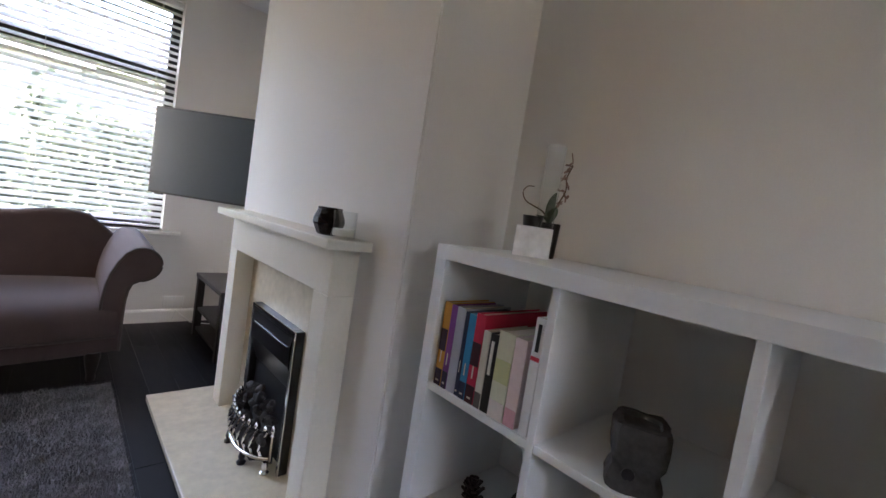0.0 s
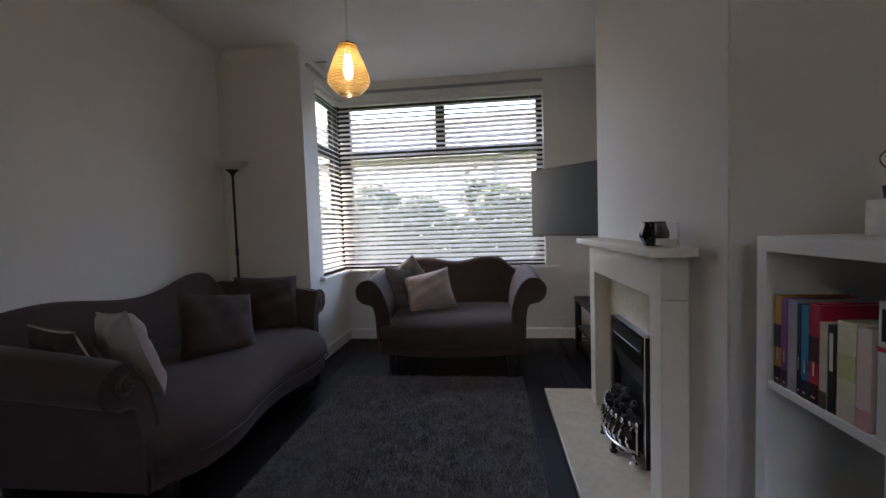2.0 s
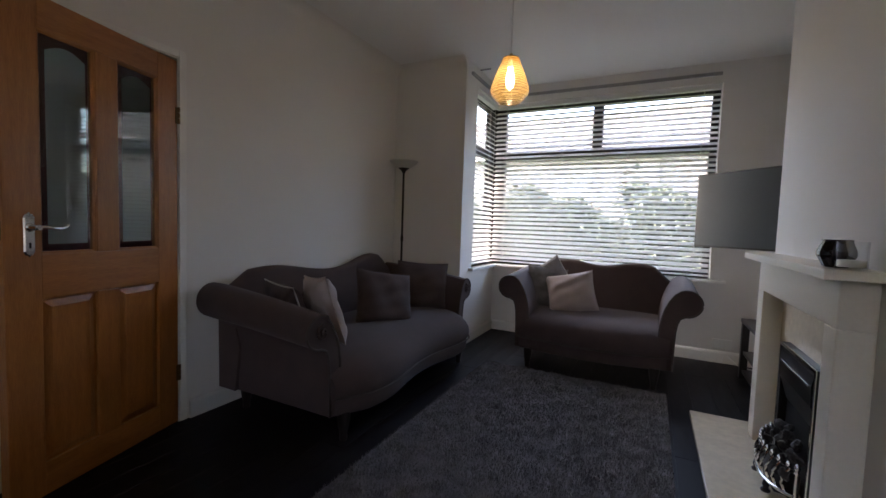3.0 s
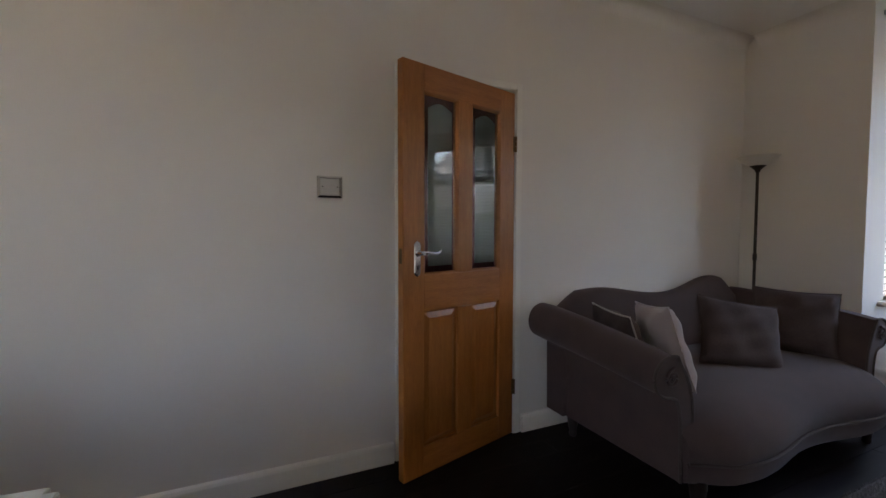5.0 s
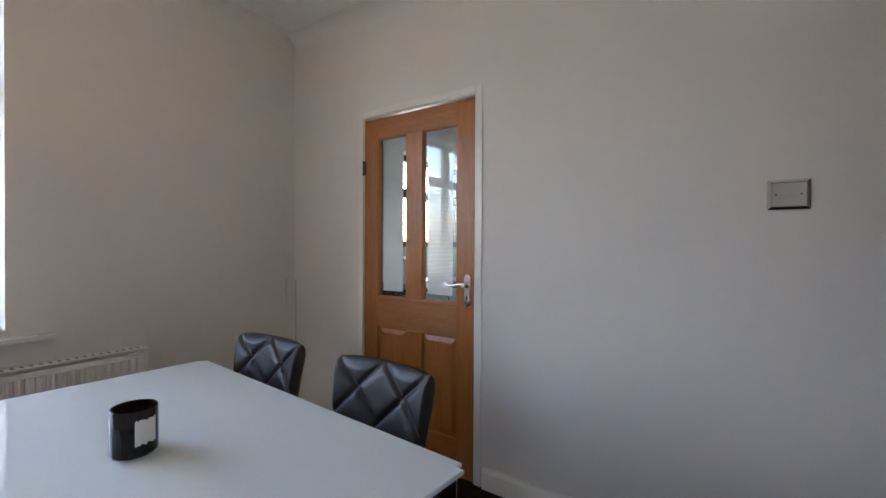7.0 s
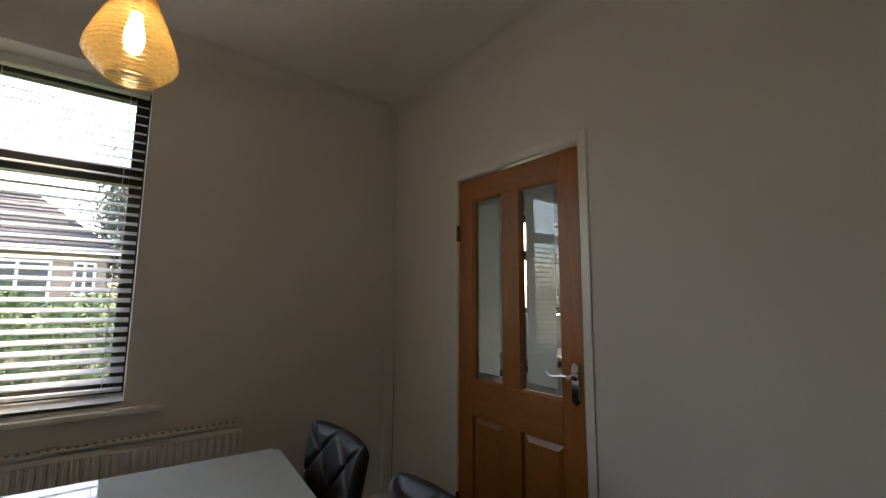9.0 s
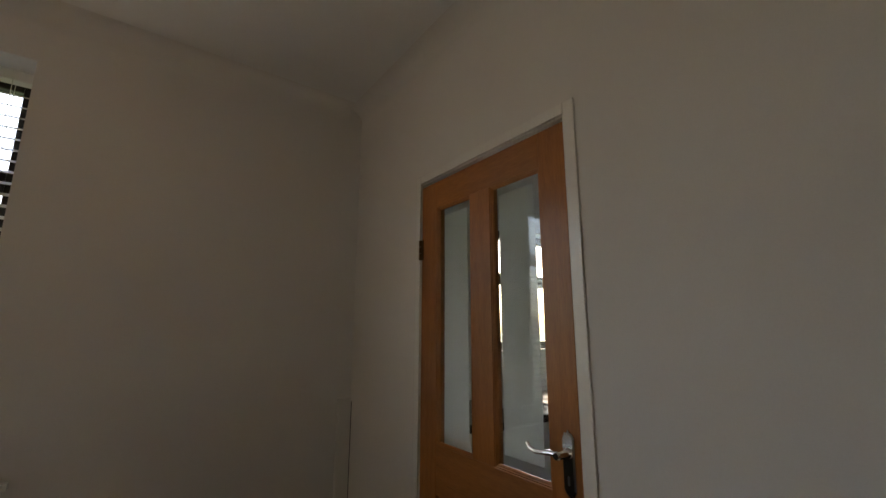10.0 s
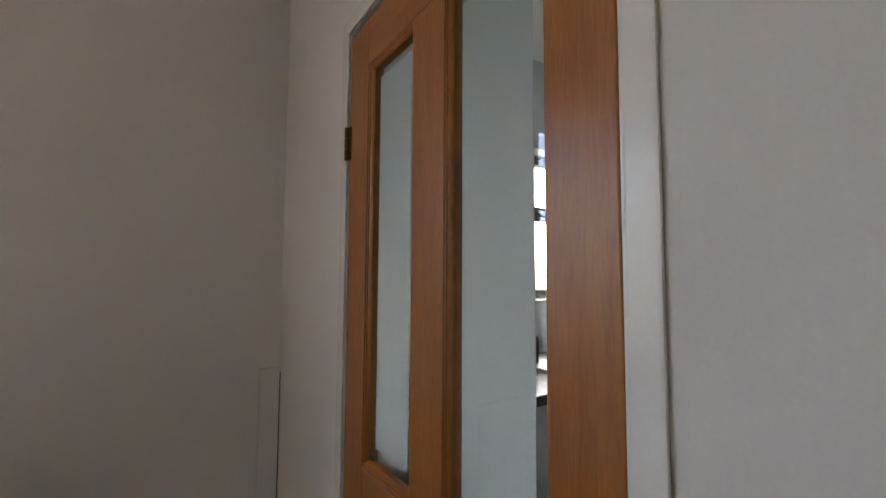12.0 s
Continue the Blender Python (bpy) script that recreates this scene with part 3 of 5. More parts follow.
def scroll_sofa(name, label, m, half, flare, depth, droop, hump, front, pleated, group=""):
    """A camel-backed sofa with scrolled arms. Local: x along the seat, the front towards -y, back at y = 0.
    hump(s), front(s): height of the back and reach of the seat front at s from -1 to 1."""
    so = thing(name, label, "sofa", m, group)
    # base with a shaped front
    n = 36
    rng = [(-1 + 2 * i / n) for i in range(n + 1)]

    def slab(z0, z1, inset, r, crown, back=-0.10):
        secs = []
        rh = r * (1.9 if crown else 1)
        for s in rng:
            x, yf = s * (half - inset), -front(s) + inset
            zt = z1 + crown * (1 - s ** 4)
            ring = [(x, back, z0), (x, back, zt - 0.01), (x, back - 0.03, zt)]
            for k in range(1, 6):
                ring.append((x, back - 0.03 + (yf + rh - back + 0.03) * k / 6, zt + 0.012 * math.sin(math.pi * k / 6) * (crown > 0)))
            for k in range(9):
                a = math.pi / 2 * k / 8
                ring.append((x, yf + rh - rh * math.sin(a), zt - r + r * math.cos(a)))
            ring += [(x, yf + 0.004, z0 + 0.02), (x, yf + 0.02, z0)]
            secs.append(ring)
        return loft(secs)

    part("base", slab(0.15, 0.252, 0.015, 0.03, 0), VELVET, so, smooth=True)
    seat = part("seat", slab(0.245, 0.428, 0.0, 0.135, 0.016), VELVET, so, smooth=True)
    part("piping", tube([(s * half, -front(s) - 0.001, 0.250) for s in rng], 0.0065, 8), VPIPE, seat, smooth=True)
    # back
    secs = []
    for i in range(49):
        s = -1 + 2 * i / 48
        x, zt = s * (half + 0.02), hump(s)
        ring = [(x, -0.02, 0.15)]
        for k in range(9):
            a = math.pi * k / 8
            ring.append((x, -0.055 + 0.045 * math.cos(a) + 0.0, zt - 0.045 + 0.045 * math.sin(a)))
        ring += [(x, -0.16, 0.55), (x, -0.19, 0.40), (x, -0.16, 0.15)]
        secs.append(ring)
    part("backrest", loft(secs), VELVET, so, smooth=True)
    # scrolled arms
    for sg in (-1, 1):
        prof_in = [(0.0, 0.15), (0.0, 0.40), (0.003, 0.47), (0.012, 0.54), (0.030, 0.61), (0.058, 0.675), (0.092, 0.728)]
        cx, cz, R = flare - 0.095, 0.665, 0.098
        roll = [(cx + R * math.cos(a), cz + R * math.sin(a)) for a in [radians(d) for d in range(112, -101, -12)]]
        prof_out = [(cx - 0.036, 0.548), (cx - 0.051, 0.51), (cx - 0.060, 0.45), (cx - 0.064, 0.36), (cx - 0.066, 0.25), (cx - 0.068, 0.15)]
        prof = prof_in + roll + prof_out
        secs = []
        for i in range(13):
            q = i / 12
            y = -0.02 - (depth - 0.02) * q
            rise = 0.015 * (1 - q) - droop * q ** 1.4
            tight = 1 - (0.03 if i in (0, 12) else 0)
            ring = []
            for u, z in prof:
                uu, zz = (cx + (u - cx) * tight, cz + (z - cz) * tight) if z > 0.57 else (u, z)
                ring.append((sg * (half - 0.075 + uu), y, zz + rise * max(0, (z - 0.2) / 0.5)))
            secs.append(ring)
        arm = part("arm", loft(secs), VELVET, so, smooth=True)
        # rolled front facing with its welt and pleated eye
        yf = -depth - 0.001
        pts = [(sg * (half - 0.075 + u), yf, z - droop * max(0, (z - 0.2) / 0.5)) for u, z in prof]
        part("piping", tube(pts, 0.007, 8), VPIPE, arm, smooth=True)
        if not pleated:
            continue
        eye = [(sg * (half - 0.075 + cx + r * math.cos(a)), yf - 0.004 - 0.008 * (1 - r / 0.06), cz - droop * 0.93 + r * math.sin(a)) for r, a in
               [(0.040 - 0.034 * i / 26, radians(100 - 22 * i)) for i in range(27)]]
        part("scroll_pleat", tube(eye, 0.0075, 8, r1=0.005), VELVET, arm, smooth=True)
    for x in (-half + 0.09, half - 0.09):
        for y in (-0.12, -depth - 0.02):
            part("leg", lathe([(0.018, 0), (0.022, 0.012), (0.020, 0.03), (0.028, 0.07), (0.036, 0.125), (0.036, 0.16)], 16, cx=x, cy=y), DARKW, so, "dark turned wooden leg", smooth=True)
    return so


def hump_sofa(s):
    return 0.775 + 0.075 * bump2(s, -0.62, 0.46) + 0.105 * bump2(s, 0.66, 0.34) - 0.09 * max(0, abs(s) - 0.8) / 0.2


def front_sofa(s):
    return 0.945 + 0.065 * (bump2(s, -0.58, 0.36) + bump2(s, 0.62, 0.36)) - 0.07 * max(0, abs(s) - 0.8) / 0.2


def hump_chair(s):
    return 0.80 + 0.065 * (bump2(s, -0.52, 0.4) + bump2(s, 0.52, 0.4)) - 0.10 * max(0, abs(s) - 0.75) / 0.25


def front_chair(s):
    return 0.85 + 0.08 * math.cos(s * math.pi / 2)


scroll_sofa("sofa", "brown-grey velour sofa with camel back and scrolled arms", pose(-1.955, 2.205, 0, 0, 0, 90), 0.82, 0.235, 0.85, 0.065, hump_sofa, front_sofa, True)
scroll_sofa("loveseat", "brown-grey velour snuggler chair with scrolled arms", pose(-0.085, 3.98, 0), 0.56, 0.26, 0.80, 0.02, hump_chair, front_chair, False)


def cushion(name, label, m, w, h, t, material, seam=None):
    """A stuffed square cushion with pinched corners, standing on its edge; local x across, z up, base at z = 0."""
    bm = bmesh.new()
    n = 22
    rnd = random.Random(int(w * 1000 + h * 77 + t * 9100))
    ph = rnd.random() * 6
    for sgn in (-1, 1):
        vs = []
        for j in range(n + 1):
            row = []
            for i in range(n + 1):
                a, b = -1 + 2 * i / n, -1 + 2 * j / n
                fat = max(0.0, (1 - a ** 4) * (1 - b ** 4)) ** 0.55
                pinch = 1 - 0.07 * (1 - (abs(a) ** 2)) * abs(b) ** 3 - 0.0
                pinch2 = 1 - 0.07 * (1 - (abs(b) ** 2)) * abs(a) ** 3
                fold = 0.006 * math.sin(7 * a + 3 * b + ph) * fat + 0.005 * math.sin(11 * b - 4 * a + ph * 2) * fat
                row.append(bm.verts.new((a * w / 2 * pinch2, sgn * (t / 2 * fat + (fold if fat > 0.05 else 0)), h / 2 + b * h / 2 * pinch)))
            vs.append(row)
        for j in range(n):
            for i in range(n):
                f = (vs[j][i], vs[j][i + 1], vs[j + 1][i + 1], vs[j + 1][i])
                bm.faces.new(f if sgn < 0 else f[::-1])
    bmesh.ops.remove_doubles(bm, verts=bm.verts, dist=0.0005)
    c = thing(name, label, "cushion", m, "scatter cushions")
    body = part("cover", bm, material, c, smooth=True)
    rim = []
    for a, b in [(-1 + i / 6, -1) for i in range(12)] + [(1, -1 + i / 6) for i in range(12)] + [(1 - i / 6, 1) for i in range(12)] + [(-1, 1 - i / 6) for i in range(13)]:
        pinch = 1 - 0.07 * (1 - a * a) * abs(b) ** 3
        pinch2 = 1 - 0.07 * (1 - b * b) * abs(a) ** 3
        rim.append((a * w / 2 * pinch2, 0, h / 2 + b * h / 2 * pinch))
    part("seam", tube(rim, 0.0045, 6), seam or material, body, smooth=True)
    return c


SEAT = 0.437
cushion("cushion", "dark brown-grey cord cushion leaning on the sofa back", pose(-1.40, 2.83, SEAT, -16, 3, 36), 0.44, 0.40, 0.13, GREYC)
cushion("cushion", "dark brown-grey corded cushion slumped on the sofa", pose(-1.37, 2.26, SEAT - 0.015, -24, 10, 62), 0.46, 0.40, 0.14, GREYC)
cushion("cushion", "pale mink cushion beside the sofa arm", pose(-1.38, 1.72, SEAT, -16, 6, 150), 0.42, 0.40, 0.13, PINK)
cushion("cushion", "pale cushion with a dark back against the sofa arm", pose(-1.52, 1.60, SEAT, -22, 0, 160), 0.40, 0.38, 0.11, GREYC, PALEC)
cushion("cushion", "pale mink cushion propped on the loveseat", pose(-0.245, 3.45, SEAT, -30, -12, 8), 0.41, 0.37, 0.14, PINK)
cushion("cushion", "grey knitted cushion behind the pale one", pose(-0.51, 3.55, SEAT, -20, 8, 30), 0.38, 0.38, 0.12, KNIT)
cushion("cushion", "small patterned grey cushion at the loveseat back", pose(-0.40, 3.65, SEAT + 0.065, -16, -34, 10), 0.37, 0.38, 0.10, KNIT, PALEC)

# rug
rug = thing("rug", "charcoal shaggy pile rug on the dark floor", "rug", pose(0, 0, 0.0))
RX0, RX1, RY0, RY1 = -0.88, 0.468, 0.75, 3.06
part("rug_backing", boxes((RX0, RX1, RY0, RY1, 0.002, 0.012), bev=0.003), RUG, rug)
NT = 70000
rr = np.random.RandomState(5)
px, py = rr.uniform(RX0, RX1, NT), rr.uniform(RY0, RY1, NT)
clump = np.sin(px * 23 + 2 * np.sin(py * 17)) + np.sin(py * 29 + 2 * np.sin(px * 13))
ang, lean, hgt = rr.uniform(0, 6.283, NT) + clump, rr.uniform(0.004, 0.012, NT), rr.uniform(0.012, 0.02, NT) + 0.002 * clump
vx = np.empty((NT, 3, 3))
wd = 0.0022
vx[:, 0] = np.stack([px - wd * np.sin(ang), py + wd * np.cos(ang), np.full(NT, 0.011)], 1)
vx[:, 1] = np.stack([px + wd * np.sin(ang), py - wd * np.cos(ang), np.full(NT, 0.011)], 1)
vx[:, 2] = np.stack([px + lean * np.cos(ang), py + lean * np.sin(ang), 0.011 + hgt], 1)
me = bpy.data.meshes.new("tufting")
me.from_pydata(vx.reshape(-1, 3).tolist(), [], np.arange(NT * 3).reshape(-1, 3).tolist())
me.materials.append(RUG)
pile = new("tufting", me)
pile.parent = rug
tagged(pile, kind="stuff")

# ---- floor lamp ----
fl = thing("floor_lamp", "slim dark bronze uplighter with a pale glass bowl", "floor lamp", pose(-1.80, 3.13, 0))
part("base", lathe([(0.125, 0), (0.125, 0.012), (0.11, 0.022), (0.03, 0.032), (0.014, 0.05)], 32), POLE, fl, smooth=True)
part("pole", tube([(0, 0, 0.04), (0, 0, 0.86), (0, 0, 1.66)], 0.010, 12), POLE, fl, smooth=True)
part("joint", lathe([(0.010, 0.98), (0.014, 0.985), (0.014, 1.03), (0.010, 1.035)], 14), POLE, fl, smooth=True)
part("cup", lathe([(0.012, 1.62), (0.02, 1.64), (0.045, 1.662), (0.052, 1.668), (0.048, 1.67), (0.01, 1.65)], 24), POLE, fl, smooth=True)
part("shade", lathe([(0.045, 1.665), (0.085, 1.688), (0.12, 1.715), (0.135, 1.732), (0.132, 1.734), (0.116, 1.718), (0.082, 1.692), (0.044, 1.67)], 36), OPAL, fl, "pale opal glass bowl", smooth=True)

# ---- pendants ----


def pendant(name, x, y, z0):
    """A ribbed amber glass drop on a grey flex, its long lamp lit."""
    p = thing(name, "lit amber ribbed glass pendant on a thin flex", "pendant light", pose(x, y, 0), "pendant lights")
    T = 0.232
    key = [(0.054, 0.0), (0.080, 0.026), (0.098, 0.048), (0.102, 0.060), (0.099, 0.082), (0.086, 0.122), (0.071, 0.162), (0.057, 0.196), (0.049, 0.214), (0.047, T)]
    prof = []
    N = 136
    for i in range(N + 1):
        z = T * i / N
        for (r0, a), (r1, b) in zip(key, key[1:]):
            if a <= z <= b + 1e-9:
                f = (z - a) / (b - a)
                r = r0 + (r1 - r0) * (f * f * (3 - 2 * f) * 0.35 + f * 0.65)
                break
        prof.append((r + 0.002 * math.sin(z / T * 2 * math.pi * 17), z0 + z))
    bm = bmesh.new()
    n = 48
    rings = [[bm.verts.new((r * math.cos(6.28319 * k / n), r * math.sin(6.28319 * k / n), z)) for k in range(n)] for r, z in prof]
    for a, b in zip(rings, rings[1:]):
        for k in range(n):
            bm.faces.new((a[k], a[(k + 1) % n], b[(k + 1) % n], b[k]))
    sh = part("shade", bm, AMBER, p, "amber ribbed glass", smooth=True)
    mod = sh.modifiers.new("thickness", "SOLIDIFY")
    mod.thickness = 0.0025
    for k in range(17):
        r, z = prof[min(N, int(8 * k + 2))]
        part("rib", tube([(r * math.cos(6.28319 * q / 40), r * math.sin(6.28319 * q / 40), z) for q in range(41)], 0.0021, 6), RIBG, sh, smooth=True)
    part("cap", lathe([(0.047, z0 + 0.231), (0.045, z0 + 0.238), (0.02, z0 + 0.245), (0.006, z0 + 0.262)], 24), GOLD, p, smooth=True)
    part("lamp_holder", lathe([(0.015, z0 + 0.19), (0.015, z0 + 0.235)], 16), BRASS, p, smooth=True)
    part("bulb", lathe([(0.003, z0 + 0.07), (0.012, z0 + 0.076), (0.020, z0 + 0.092), (0.024, z0 + 0.115), (0.022, z0 + 0.14), (0.015, z0 + 0.17), (0.012, z0 + 0.2)], 20), BULB, p, "lit pear-shaped filament lamp", smooth=True)
    part("flex", tube([(0, 0, z0 + 0.26), (0, 0, H - 0.01)], 0.0028, 6), CORD, p, "thin pale flex")
    part("ceiling_rose", lathe([(0.05, H), (0.05, H - 0.012), (0.03, H - 0.028), (0.006, H - 0.034)], 24), GLOSS, p, "white ceiling rose", smooth=True)


pendant("pendant_light", -0.424, 2.0, 1.828)
pendant("pendant_light", -0.497, -1.438, 1.888)

# ---- fireplace ----
hearth = thing("hearth", "polished cream marble hearth slab on the floor", "hearth", pose(0, 0, 0))
part("slab", boxes((0.585, XC, 1.37, 2.755, 0.022, 0.052), bev=0.004), MARBLE, hearth)
part("plinth", boxes((0.597, XC, 1.382, 2.743, 0, 0.022)), MARBLE, hearth)
fs = thing("fireplace_surround", "ivory painted fireplace surround with a cream marble back panel", "fireplace", pose(0, 0, 0.052))
Y0, Y1, XF, LW = 1.528, 2.602, 0.856, 0.106
part("leg", boxes((XF, XC, Y0, Y0 + LW, 0, 0.81), bev=0.004), SATIN, fs)
part("leg", boxes((XF, XC, Y1 - LW, Y1, 0, 0.81), bev=0.004), SATIN, fs)
part("header", boxes((XF, XC, Y0, Y1, 0.81, 0.972), bev=0.004), SATIN, fs)
part("mantel_shelf", boxes((0.793, XC, 1.458, 2.672, 0.972, 1.005), bev=0.004), SATIN, fs)
part("back_panel", boxes((XC - 0.012, XC - 0.001, Y0 + LW, Y1 - LW, 0, 0.81)), MARBLE, fs, "polished cream marble back panel")

fire = thing("gas_fire", "black and chrome inset coal-effect gas fire", "gas fire", pose(0.942, 2.068, 0.052))
FW2 = 0.246
part("outer_frame", boxes((-0.036, 0.0, -FW2, -FW2 + 0.03, 0, 0.593), (-0.036, 0.0, FW2 - 0.03, FW2, 0, 0.593), (-0.036, 0.0, -FW2 + 0.03, FW2 - 0.03, 0.563, 0.593), bev=0.003), BLACKP, fire, "black cast side frame")
part("chrome_trim", boxes((-0.041, -0.036, -FW2, -FW2 + 0.013, 0, 0.593), (-0.041, -0.036, FW2 - 0.013, FW2, 0, 0.593), (-0.041, -0.036, -FW2 + 0.013, FW2 - 0.013, 0.58, 0.593), bev=0.0015), CHROME, fire, "polished chrome trim")
HOODB = surface("glossy_black_enamel", (0.008, 0.008, 0.009), 0.3, var=0.1, bump=0.0, spec=0.3)
hood = part("hood", loft([[(-0.034, y, 0.562), (-0.002, y, 0.562), (-0.002, y, 0.33), (-0.008, y, 0.33), (-0.040, y, 0.44), (-0.043, y, 0.52)] for y in (-FW2 + 0.03, FW2 - 0.03)]), HOODB, fire, "glossy black hood")
part("hood_line", boxes((-0.046, -0.040, -0.185, 0.185, 0.512, 0.517), bev=0.001), CHROME, hood, "thin chrome line")
part("firebox", boxes((-0.004, 0.0, -FW2 + 0.03, FW2 - 0.03, 0.0, 0.33)), IRON, fire, "black firebox back")
rc = random.Random(3)
for row, (z, x) in enumerate(((0.135, -0.085), (0.185, -0.062), (0.225, -0.036))):
    for k in range(7 - row):
        bm = bmesh.new()
        bmesh.ops.create_icosphere(bm, subdivisions=2, radius=0.025)
        for v in bm.verts:
            v.co *= 1 + 0.8 * noise.noise(v.co * 38 + Vector((k * 3.1, row * 5.7, 0)))
            v.co.z *= 0.8
        part("coal", bm, COAL, fire, "", True, pose(x + rc.uniform(-.01, .01), -0.18 + 0.03 * row + 0.06 * k, z + rc.uniform(-.012, .014), rc.uniform(0, 90), rc.uniform(0, 90), rc.uniform(0, 90)))
fret = thing("fire_fret", "black and chrome bowed fire fret standing on the hearth", "fire fret", pose(0.932, 2.068, 0.052))
FH = 0.205


def bow(y):
    return -0.050 - 0.072 * max(0.0, 1 - (y / FH) ** 2) ** 0.8


ys = [-FH + 2 * FH * i / 24 for i in range(25)]
part("bottom_rail", tube([(bow(y) - 0.006, y, 0.062 - 0.016 * (1 - (y / FH) ** 2)) for y in ys], 0.0085, 10), CHROME, fret, "bright chrome bowed rail", smooth=True)
part("top_rail", tube([(bow(y), y, 0.158) for y in ys], 0.007, 8), IRON, fret, smooth=True)
for i in range(10):
    y = -0.18 + 0.04 * i
    part("bar", tube([(bow(y) - 0.002, y + 0.006, 0.06), (bow(y) - 0.016, y + 0.002, 0.092), (bow(y) - 0.018, y - 0.004, 0.12), (bow(y) - 0.004, y - 0.010, 0.155), (bow(y) + 0.004, y - 0.012, 0.172)], 0.0075, 8, r1=0.005), CHROME, fret, smooth=True)
    part("knob", lathe([(0.004, 0.165), (0.009, 0.175), (0.010, 0.182), (0.006, 0.190), (0.001, 0.193)], 12, cx=bow(y), cy=y), CHROME, fret, smooth=True)
part("apron", loft([[(bow(y) + 0.004, y, 0.020 + 0.022 * abs(math.sin(y * 26))), (bow(y) + 0.012, y, 0.020 + 0.022 * abs(math.sin(y * 26))), (bow(y) + 0.012, y, 0.15), (bow(y) + 0.004, y, 0.15)] for y in ys]), IRON, fret, "black cast apron with a scalloped foot")
for y in (-FH + 0.005, -0.09, 0.09, FH - 0.005):
    part("foot", lathe([(0.017, 0), (0.019, 0.007), (0.010, 0.016), (0.014, 0.03), (0.009, 0.05)], 14, cx=bow(y) - 0.008, cy=y), CHROME if abs(y) > 0.1 else HOODB, fret, smooth=True)
for y in (-FH, FH):
    part("end_post", lathe([(0.006, 0.05), (0.006, 0.15), (0.011, 0.158), (0.007, 0.166), (0.010, 0.176), (0.011, 0.184), (0.006, 0.196), (0.001, 0.20)], 14, cx=bow(y), cy=y), CHROME, fret, smooth=True)

MT = 0.052 + 1.005
SMOKE = surface("black_mercury_glass", (0.012, 0.012, 0.013), 0.1, var=0.4, scale=30, bump=0.0, spec=0.4)
WAX = surface("pale_wax", (0.72, 0.70, 0.62), 0.5, var=0.05, bump=0.0)
v = thing("tealight_holder", "black faceted glass tealight holder on the mantel", "candle holder", pose(0.865, 1.605, MT))
part("bowl", lathe([(0.03, 0), (0.036, 0.004), (0.053, 0.04), (0.052, 0.055), (0.04, 0.085), (0.041, 0.092), (0.037, 0.092), (0.036, 0.085), (0.046, 0.05), (0.03, 0.008)], 9), SMOKE, v)
v = thing("jar_candle", "clear glass jar candle with pale wax on the mantel", "candle", pose(0.873, 1.515, MT))
part("jar", lathe([(0.036, 0), (0.039, 0.004), (0.039, 0.088), (0.036, 0.088), (0.036, 0.008)], 28), VASEG, v, "clear glass jar", smooth=True)
part("wax", lathe([(0.034, 0.009), (0.034, 0.03)], 24), WAX, v, "pale cream wax", smooth=True)

# ---- television and stand ----
tv = thing("television", "flat black television angled on a wall bracket", "television", pose(0.985, 3.40, 1.047, 0, 0, -47))
part("screen", boxes((-0.495, 0.495, -0.022, -0.018, 0.014, 0.566)), SCREEN, tv, "dark glossy screen")
part("bezel", boxes((-0.505, 0.505, -0.018, 0.004, 0, 0.578), bev=0.004), BLACKP, tv)
part("housing", boxes((-0.36, 0.36, 0.004, 0.04, 0.06, 0.46), bev=0.012), BLACKP, tv)
part("bracket_plate", boxes((-0.1, 0.1, 0.04, 0.05, 0.18, 0.38)), IRON, tv)
part("bracket_arm", tube([(0, 0.05, 0.28), (0.10, 0.18, 0.28), (0.283, 0.304, 0.28)], 0.016, 10), IRON, tv)
st = thing("tv_stand", "low black wooden media stand in the alcove", "stand", pose(1.19, 3.52, 0))
part("top", boxes((-0.19, 0.19, -0.34, 0.34, 0.45, 0.48), bev=0.003), DARKW, st)
part("shelf", boxes((-0.17, 0.17, -0.31, 0.31, 0.20, 0.222)), DARKW, st)
part("plinth_shelf", boxes((-0.17, 0.17, -0.31, 0.31, 0.05, 0.072)), DARKW, st)
for x in (-0.16, 0.16):
    for y in (-0.31, 0.31):
        part("leg", boxes((x - 0.025, x + 0.025, y - 0.025, y + 0.025, 0, 0.45), bev=0.003), DARKW, st)
part("back_panel", boxes((0.165, 0.18, -0.285, 0.285, 0.07, 0.45)), DARKW, st)
rt = thing("router", "small upright white router on the media stand", "router", pose(1.16, 3.30, 0.48))
part("case", boxes((-0.02, 0.02, -0.06, 0.06, 0, 0.15), bev=0.008), RADW, rt)
part("light_strip", boxes((-0.0215, -0.0195, -0.004, 0.004, 0.02, 0.06)), BLACKP, rt)
cb = thing("cable", "loose white cable along the skirting", "cable", pose(0, 0, 0))
part("lead", tube([(0.93, 4.17, 0.02), (0.95, 4.165, 0.10), (1.0, 4.14, 0.05), (1.05, 4.12, 0.012), (1.12, 4.08, 0.008), (1.18, 4.05, 0.008)], 0.004, 6), CORD, cb, smooth=True)
so2 = thing("wall_socket", "white double wall socket above the skirting", "socket", pose(0.93, YN, 0.17))
part("plate", boxes((-0.073, 0.073, -0.01, 0, -0.043, 0.043), bev=0.003), RADW, so2)

